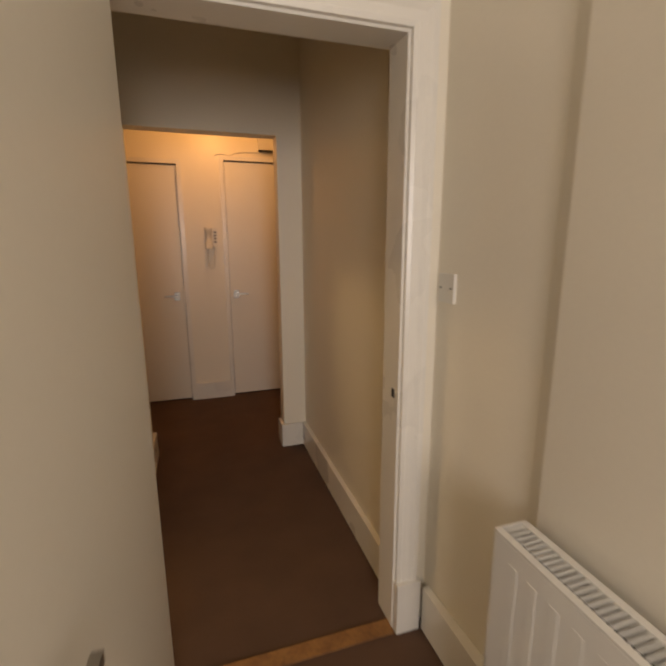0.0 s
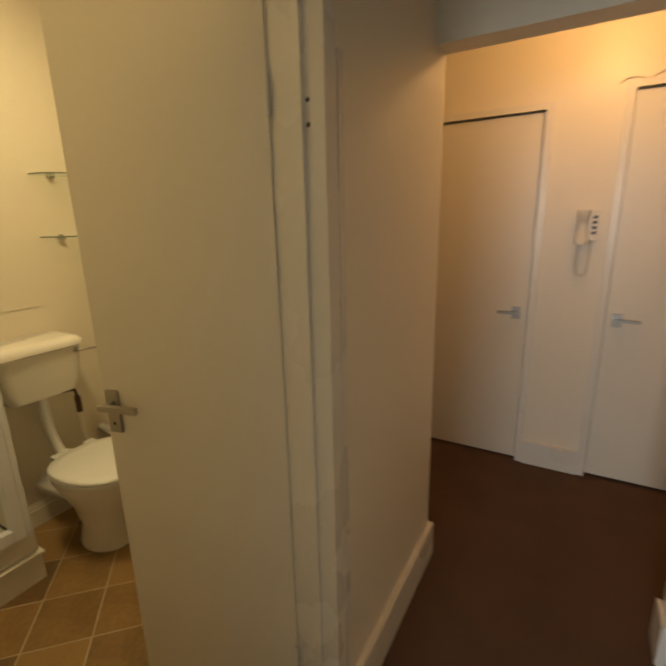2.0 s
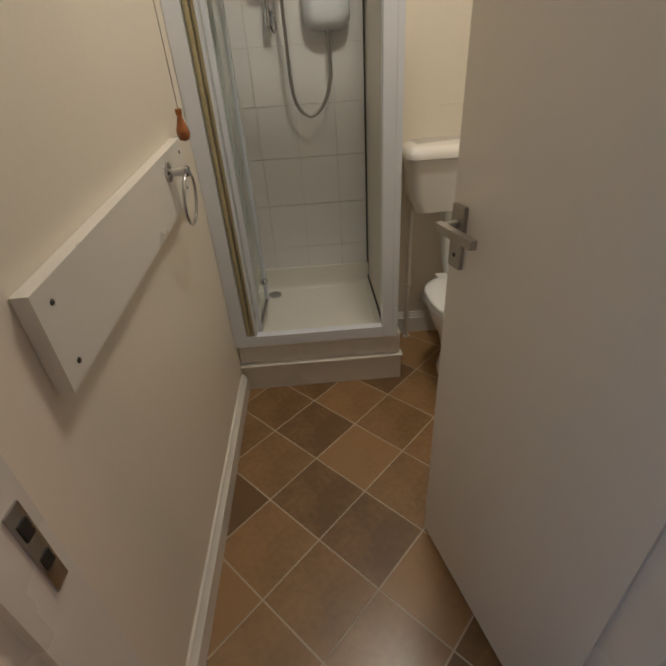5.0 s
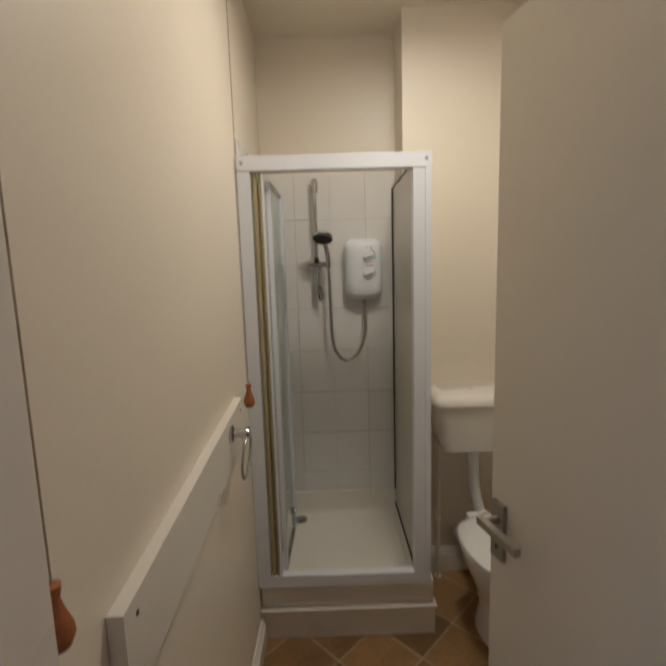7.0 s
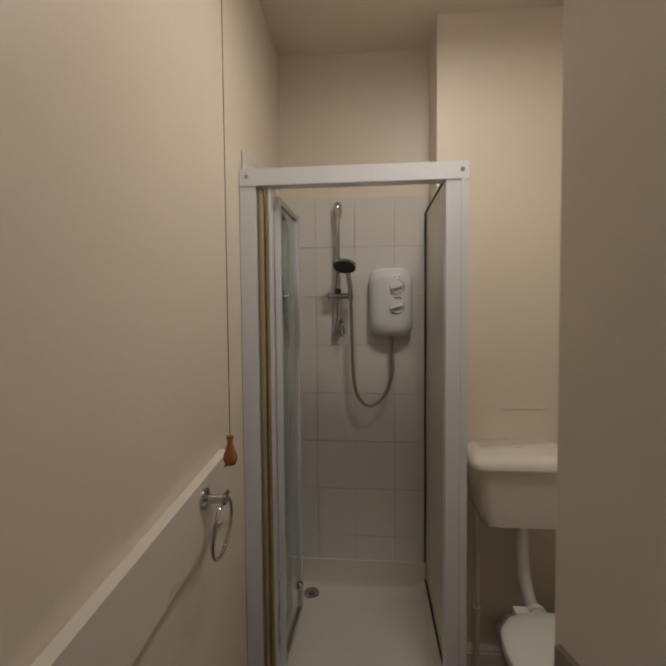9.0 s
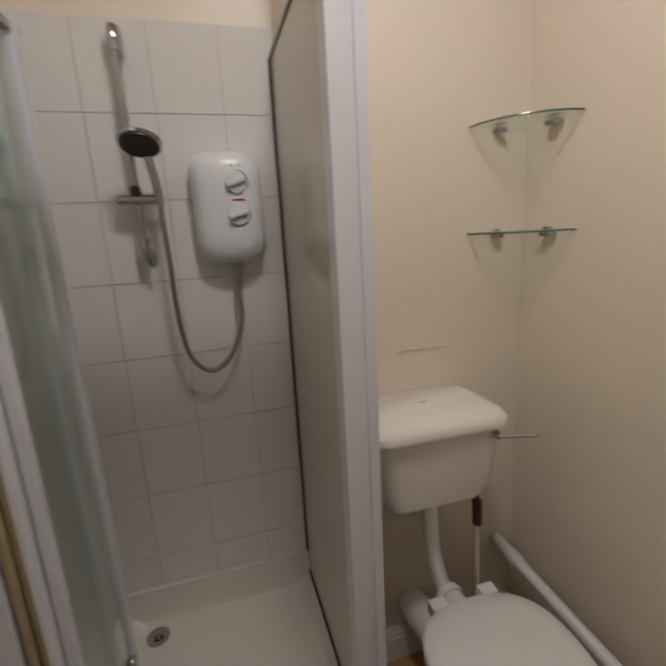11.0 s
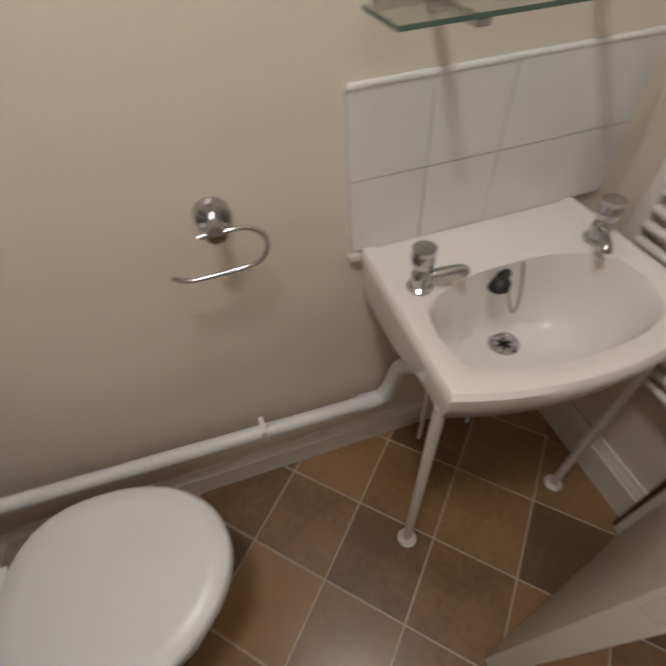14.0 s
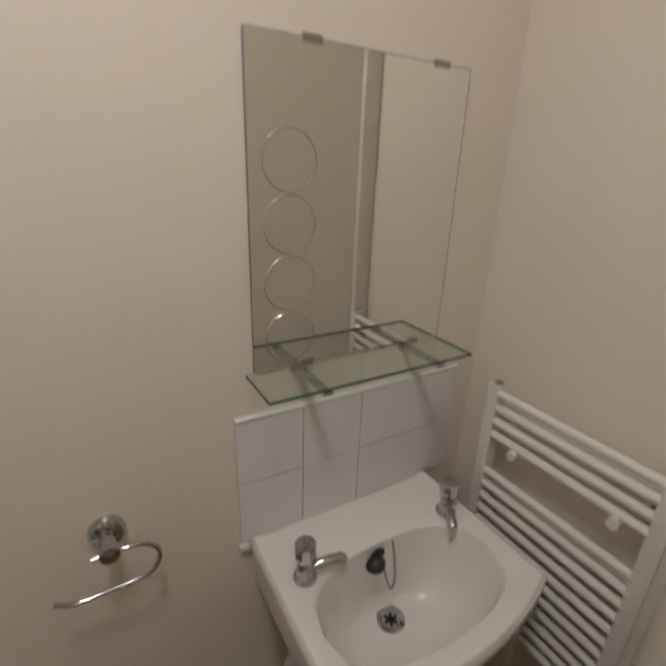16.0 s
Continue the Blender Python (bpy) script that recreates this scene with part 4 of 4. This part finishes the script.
# ---- splashback ----
sp = thing("splashback", "two rows of white square tiles above the basin", "splashback", kind="structure")
part("grout", box(-0.822, -0.232, N_Y - 0.004, N_Y - 0.0005, 0.795, 1.10), M_GLOSS, sp)
TW, TH = 0.147, 0.151
tile_bm = box(-TW / 2 + 0.001, TW / 2 - 0.001, -0.006, 0, -TH / 2 + 0.001, TH / 2 - 0.001)
first = part("tile", tile_bm, M_TILE, sp, bevel=0.002)
for r in range(2):
    for c in range(4):
        o = first if r == c == 0 else new("tile", first.data)
        o.parent = sp
        o.location = (-0.821 + TW * (c + 0.5), N_Y - 0.0035 - 0.0006 * ((c * 7 + r * 3) % 3), 0.797 + TH * (r + 0.5))
part("round_edge", tube([(-0.8215, N_Y - 0.006, 1.101), (-0.233, N_Y - 0.006, 1.101)], 0.0065, 10), M_TILE, sp, smooth=60)
part("old_bracket", box(-0.826, -0.803, N_Y - 0.016, N_Y - 0.001, 0.780, 0.792), M_GLOSS, sp, bevel=0.004)

# ---- corner shelves ----
for z in (1.712, 1.424):
    cs = thing("corner_shelf", "quarter-round clear glass corner shelf on chrome clips", "shelf", "glass corner shelves")
    R = 0.195
    part("pane", prism([(0, 0)] + [(R * math.cos(a), -R * math.sin(a)) for a in (radians(90 * k / 16) for k in range(17))], -0.003, 0.003), M_GREEN, cs)
    part("polished_edge", tube([(R * math.cos(a), -R * math.sin(a), 0) for a in (radians(90 * k / 16) for k in range(17))], 0.0028, 6), M_EDGE, cs)
    for px, py, ax in ((0.105, 0, 'y'), (0, -0.105, 'x')):
        cl = part("clip", box(px - 0.012, px + 0.026, py - 0.026 if ax == 'y' else py - 0.014, py + (0 if ax == 'y' else 0.014), -0.016, -0.0035) if ax == 'y' else box(0, 0.026, py - 0.014, py + 0.014, -0.016, -0.0035), M_CHROME, cs, bevel=0.003)
        part("jaw", box(px - 0.006, px + 0.012, py - 0.020, py - 0.004, 0.0035, 0.010) if ax == 'y' else box(0.004, 0.020, py - 0.008, py + 0.008, 0.0035, 0.010), M_CHROME, cl, bevel=0.002)
    cs.location = (CIS_X + 0.001, N_Y - 0.001, z)
old = thing("old_fixing_mark", "painted-over ridge and plugs of a removed holder", "wall mark")
part("ridge", box(CIS_X + 0.0005, CIS_X + 0.004, 2.887, 3.058, 1.097, 1.101), M_WALL, old, bevel=0.001)
for y in (2.905, 3.04):
    part("plug", lathe([(0.004, 0), (0.003, 0.002)], (CIS_X + 0.001, y, 1.072), 'x', 8), M_CREAM_PLASTIC, old)

# ---- batten, towel ring, cords on the south wall ----
bat = thing("wall_batten", "white painted board screwed along the wall", "wall board")
bm = box(-1.255, -0.412, S_Y + 0.001, S_Y + 0.026, 0.898, 1.052)
for v in bm.verts:
    v.co.z += (-0.412 - v.co.x) * 0.08
part("board", bm, M_GLOSS, bat, bevel=0.005, segs=3)
for x in (-0.450, -1.22):
    for z in (0.925, 1.022):
        part("screw", lathe([(0.005, 0), (0.004, 0.0015)], (x, S_Y + 0.026, z + (-0.412 - x) * 0.08), 'y', 10), M_GREYDARK, bat)
ring = thing("towel_ring", "chrome towel ring on the white board", "towel ring")
part("rose", lathe([(0.024, 0), (0.024, 0.006), (0.010, 0.012), (0.010, 0.045), (0.014, 0.048), (0.012, 0.054)], (-1.075, S_Y + 0.0262, 1.062), 'y', 22), M_CHROME, ring, smooth=40)
part("arm", tube([(-1.075, S_Y + 0.068, 1.062), (-1.115, S_Y + 0.068, 1.062)], 0.006), M_CHROME, ring)
part("ring", tube([(-1.075 + 0.062 * math.sin(a), S_Y + 0.068 + 0.006 * math.cos(a), 0.994 + 0.066 * math.cos(a)) for a in (2 * math.pi * k / 36 for k in range(37))], 0.0042, 10), M_CHROME, ring, smooth=60)


def pull_cord(x, y, z, s):
    c = thing("pull_cord", "light pull cord with a varnished wooden acorn", "pull cord", "pull cords")
    part("switch", lathe([(0.03, 0), (0.03, -0.02), (0.012, -0.035), (0.004, -0.045)], (x, y, BATH_H - 0.0005), sides=20), M_CREAM_PLASTIC, c, smooth=40)
    part("cord", tube([(x, y, BATH_H - 0.04), (x, y, z + 0.03 * s)], 0.0012, 6), M_CORD, c)
    part("acorn", lathe([(0.004, 0.038), (0.0085, 0.036), (0.0075, 0.028), (0.006, 0.020), (0.010, 0.006), (0.0155, -0.010), (0.0165, -0.020), (0.012, -0.032), (0.002, -0.036)], (x, y, z), sides=22), M_ACORN, c, smooth=50)
    return c


pull_cord(-0.264, 1.99, 1.179, 1)
pull_cord(-1.11, 2.028, 1.163, 1)

# ---- bathroom ceiling ----
lamp = thing("ceiling_lamp", "round opal ceiling lamp, lit", "ceiling lamp")
part("base", lathe([(0.15, 0), (0.152, -0.018), (0.14, -0.02)], (LAMP_BATH[0], LAMP_BATH[1], BATH_H - 0.0005), sides=36), M_PLASTIC, lamp, smooth=40)
dome = part("diffuser", lathe([(0.142, -0.021), (0.138, -0.04), (0.11, -0.062), (0.06, -0.075), (0.002, -0.078)], (LAMP_BATH[0], LAMP_BATH[1], BATH_H), sides=36), M_LAMP, lamp, "glowing opal diffuser", smooth=60)
vent = thing("ceiling_vent", "white louvred extractor vent in the ceiling", "vent")
VX0, VX1, VY0, VY1 = -1.568, -1.292, 3.048, 3.256
part("frame", boxes((VX0, VX1, VY0, VY0 + 0.02, BATH_H - 0.022, BATH_H - 0.001), (VX0, VX1, VY1 - 0.02, VY1, BATH_H - 0.022, BATH_H - 0.001), (VX0, VX0 + 0.02, VY0 + 0.02, VY1 - 0.02, BATH_H - 0.022, BATH_H - 0.001), (VX1 - 0.02, VX1, VY0 + 0.02, VY1 - 0.02, BATH_H - 0.022, BATH_H - 0.001)), M_CREAM_PLASTIC, vent)
# brown sheet above the slats, its dark colour gives the shade between them
part("dark_backing", box(VX0 + 0.02, VX1 - 0.02, VY0 + 0.02, VY1 - 0.02, BATH_H - 0.004, BATH_H - 0.001), M_BROWN, vent)
slat = None
for k in range(18):
    y = VY0 + 0.024 + k * 0.0093
    bm = box(VX0 + 0.02, VX1 - 0.02, -0.0014, 0.0014, -0.006, 0.006)
    if slat is None:
        slat = part("slat", bm, M_CREAM_PLASTIC, vent)
        o = slat
    else:
        bm.free()
        o = new("slat", slat.data)
        o.parent = vent
    o.location = (0, y, BATH_H - 0.014)

# ---- lobby things ----
lob = thing("lobby_lamp", "bare pendant lamp hanging from the lobby ceiling", "pendant lamp")
part("ceiling_rose", lathe([(0.05, 0), (0.05, -0.015), (0.012, -0.03)], (LAMP_LOBBY[0], LAMP_LOBBY[1], HALL_H - 0.0005), sides=24), M_PLASTIC, lob, smooth=40)
part("flex", tube([(LAMP_LOBBY[0], LAMP_LOBBY[1], HALL_H - 0.02), (LAMP_LOBBY[0], LAMP_LOBBY[1], 2.38)], 0.004, 8), M_PLASTIC, lob)
part("bulb_holder", tube([(LAMP_LOBBY[0], LAMP_LOBBY[1], 2.39), (LAMP_LOBBY[0], LAMP_LOBBY[1], 2.335)], 0.02, 14), M_PLASTIC, lob)

ph = thing("door_entry_phone", "white wall handset door phone with hanging cord", "entry phone")
part("base", box(0.345, 0.440, LN - 0.035, LN - 0.001, 1.345, 1.490), M_CREAM_PLASTIC, ph, bevel=0.006)
part("handset", loft([rect(0.338, 0.398, LN - 0.075, LN - 0.036, z, 0.012) if i in (0, 1, 4, 5) else rect(0.346, 0.390, LN - 0.066, LN - 0.04, z, 0.010) for i, z in enumerate((1.325, 1.365, 1.385, 1.45, 1.465, 1.495))]), M_CREAM_PLASTIC, ph, smooth=50)
for k in range(4):
    part("button", box(0.412, 0.430, LN - 0.038, LN - 0.0355, 1.452 - k * 0.026, 1.466 - k * 0.026), M_BLACK, ph)
part("cord", tube(curve_points([(0.365, LN - 0.03, 1.335), (0.355, LN - 0.02, 1.24), (0.365, LN - 0.02, 1.175), (0.385, LN - 0.02, 1.16), (0.405, LN - 0.02, 1.18), (0.412, LN - 0.02, 1.26), (0.41, LN - 0.02, 1.345)]), 0.005, 8), M_CREAM_PLASTIC, ph, smooth=60)
mb = thing("alarm_box", "white box with dark label high on the wall", "alarm box")
part("case", box(0.81, 0.955, LN - 0.06, LN - 0.001, 2.125, 2.32), M_CREAM_PLASTIC, mb, bevel=0.006)
part("label_strip", box(0.822, 0.925, LN - 0.062, LN - 0.0602, 2.215, 2.28), M_SCREEN, mb, "dark printed label")
part("print_bar", box(0.85, 0.90, LN - 0.0632, LN - 0.0622, 2.252, 2.264), M_RED, mb)
part("print_bar", box(0.835, 0.912, LN - 0.0632, LN - 0.0622, 2.232, 2.240), M_LED, mb)
# solid dark strip below the case, drawn in place of its shadow
part("shadow_strip", box(0.812, 0.953, LN - 0.058, LN - 0.004, 2.118, 2.1245), M_GREYDARK, mb)
part("cable", tube(curve_points([(0.455, LN - 0.008, 2.068), (0.48, LN - 0.008, 2.085), (0.53, LN - 0.008, 2.082), (0.57, LN - 0.008, 2.072), (0.63, LN - 0.008, 2.10), (0.72, LN - 0.008, 2.108), (0.80, LN - 0.008, 2.112), (0.82, LN - 0.02, 2.125)]), 0.0035, 6), M_CREAM_PLASTIC, mb)

# ---- first room things ----
sw = thing("wall_socket_plate", "white square plate with two dark screws", "wall plate")
part("plate", box(R_E - 0.004, R_E + 0.008, 1.838, 1.924, 1.195, 1.283), M_GLOSS, sw, bevel=0.003)
for y in (1.853, 1.909):
    part("screw", lathe([(0.004, 0), (0.003, -0.0015)], (R_E - 0.004, y, 1.24), 'x', 8), M_GREYDARK, sw)
rad = thing("radiator", "white panel radiator with open top grille", "radiator")
GX0, GX1, GY0, GY1, GZ = 0.838, 0.925, 0.15, 1.435, 0.752
part("front_panel", box(GX0, GX0 + 0.014, GY0, GY1, 0.15, GZ - 0.008), M_ENAMEL, rad, bevel=0.004)
for k in range(22):
    y = GY1 - 0.06 - k * 0.055
    part("pressed_rib", loft([rect(GX0 - 0.0008, GX0 + 0.004, y - 0.012, y + 0.012, 0.19, 0.0004), rect(GX0 - 0.0008, GX0 + 0.004, y - 0.012, y + 0.012, GZ - 0.05, 0.0004)]), M_ENAMEL, rad)
part("back_panel", box(GX1 - 0.012, GX1, GY0, GY1, 0.15, GZ - 0.008), M_ENAMEL, rad, bevel=0.003)
part("end_panel", box(GX0 + 0.001, GX1 - 0.001, GY1, GY1 + 0.006, 0.155, GZ), M_ENAMEL, rad, bevel=0.003)
part("end_panel", box(GX0 + 0.001, GX1 - 0.001, GY0 - 0.006, GY0, 0.155, GZ), M_ENAMEL, rad, bevel=0.003)
part("grille_edge", box(GX0, GX0 + 0.016, GY0, GY1, GZ - 0.007, GZ), M_ENAMEL, rad, bevel=0.002)
part("grille_edge", box(GX1 - 0.016, GX1, GY0, GY1, GZ - 0.007, GZ), M_ENAMEL, rad, bevel=0.002)
# solid block between the panels, coloured dark for the shade under the grille
part("dark_core", box(GX0 + 0.016, GX1 - 0.016, GY0, GY1, 0.2, GZ - 0.05), M_GREYDARK, rad)
bar = part("grille_bar", box(GX0 + 0.016, GX1 - 0.016, -0.0018, 0.0018, -0.006, 0), M_ENAMEL, rad)
bar.location = (0, GY1 - 0.01, GZ - 0.001)
for k in range(1, 82):
    o = new("grille_bar", bar.data)
    o.parent = rad
    o.location = (0, GY1 - 0.01 - k * 0.0150, GZ - 0.001)
part("wall_bracket", boxes((GX1, R_E + 0.001, 0.4, 0.43, 0.4, 0.6), (GX1, R_E + 0.001, 1.2, 1.23, 0.4, 0.6)), M_ENAMEL, rad)

# ---- shower wall tiles ----
sh = bpy.data.objects["wall_bath_west"]
part("tile_bed", box(TILE_X, TILE_X + 0.004, S_Y + 0.001, RET_Y - 0.001, 0.30, 2.008), M_GROUT, sh)
CW, CH = 0.178, 0.223
cols = [(1.951, 2.113), (2.113, 2.291), (2.291, 2.469), (2.469, 2.624)]
for c, (ya, yb) in enumerate(cols):
    shared = None
    for r in range(8):
        z1 = 2.009 - r * CH
        z0 = max(z1 - CH, 0.33)
        if z1 - z0 < 0.02:
            continue
        if shared is None or z1 - z0 < CH - 0.001:
            o = part("tile", box(0, 0.0075, -(yb - ya) / 2 + 0.0009, (yb - ya) / 2 - 0.0009, -(z1 - z0) / 2 + 0.0009, (z1 - z0) / 2 - 0.0009), M_TILE, sh, bevel=0.0014, segs=1)
            shared = shared or o
        else:
            o = new("tile", shared.data)
            o.parent = sh
        o.location = (TILE_X + 0.0035 + 0.0005 * ((c * 5 + r * 3) % 3), (ya + yb) / 2, (z0 + z1) / 2)
        o.rotation_euler = (0, radians(0.12 * ((c * 3 + r * 7) % 5 - 2)), radians(0.12 * ((c * 5 + r * 2) % 5 - 2)))
so = bpy.data.objects["wall_bath_south"]
part("tile_bed", box(TILE_X + 0.012, -1.52, S_Y, S_Y + 0.004, 0.25, 2.008), M_GROUT, so)
for c in range(4):
    xa = TILE_X + 0.013 + c * 0.150
    for r in range(8):
        z1 = 2.009 - r * CH
        z0 = max(z1 - CH, 0.255)
        o = part("tile", box(xa + 0.0009, xa + 0.150 - 0.0009, S_Y + 0.0035, S_Y + 0.009, z0 + 0.0009, z1 - 0.0009), M_TILE, so)

# ---- vinyl tiles, laid diagonally ----
fb = bpy.data.objects["floor_bath"]
HD = 0.1655
OX, OY = -0.718 + HD, 2.931
full = None
x_lo, x_hi, y_lo, y_hi = TILE_X + 0.21, -0.166, S_Y + 0.002, N_Y - 0.002
for i in range(-9, 7):
    for j in range(-9, 9):
        if (i + j) % 2:
            continue
        cx, cy = OX + i * HD, OY + j * HD
        if cx + HD < x_lo or cx - HD > x_hi or cy + HD < y_lo or cy - HD > y_hi:
            continue
        g = HD - 0.0036
        pts = [(g, 0), (0, g), (-g, 0), (0, -g)]
        inside = cx - HD >= x_lo and cx + HD <= x_hi and cy - HD >= y_lo and cy + HD <= y_hi
        if inside and full:
            o = new("tile", full.data)
            o.parent = fb
        else:
            bm = prism(pts, -0.0008, 0.0)
            if not inside:
                for co, no in (((x_lo - cx, 0, 0), (-1, 0, 0)), ((x_hi - cx, 0, 0), (1, 0, 0)), ((0, y_lo - cy, 0), (0, -1, 0)), ((0, y_hi - cy, 0), (0, 1, 0))):
                    bmesh.ops.bisect_plane(bm, geom=bm.verts[:] + bm.edges[:] + bm.faces[:], plane_co=co, plane_no=no, clear_outer=True)
                if not bm.faces:
                    bm.free()
                    continue
            o = part("tile", bm, M_VINYL, fb)
            if inside:
                full = o
        o.location = (cx, cy, 0.0005)
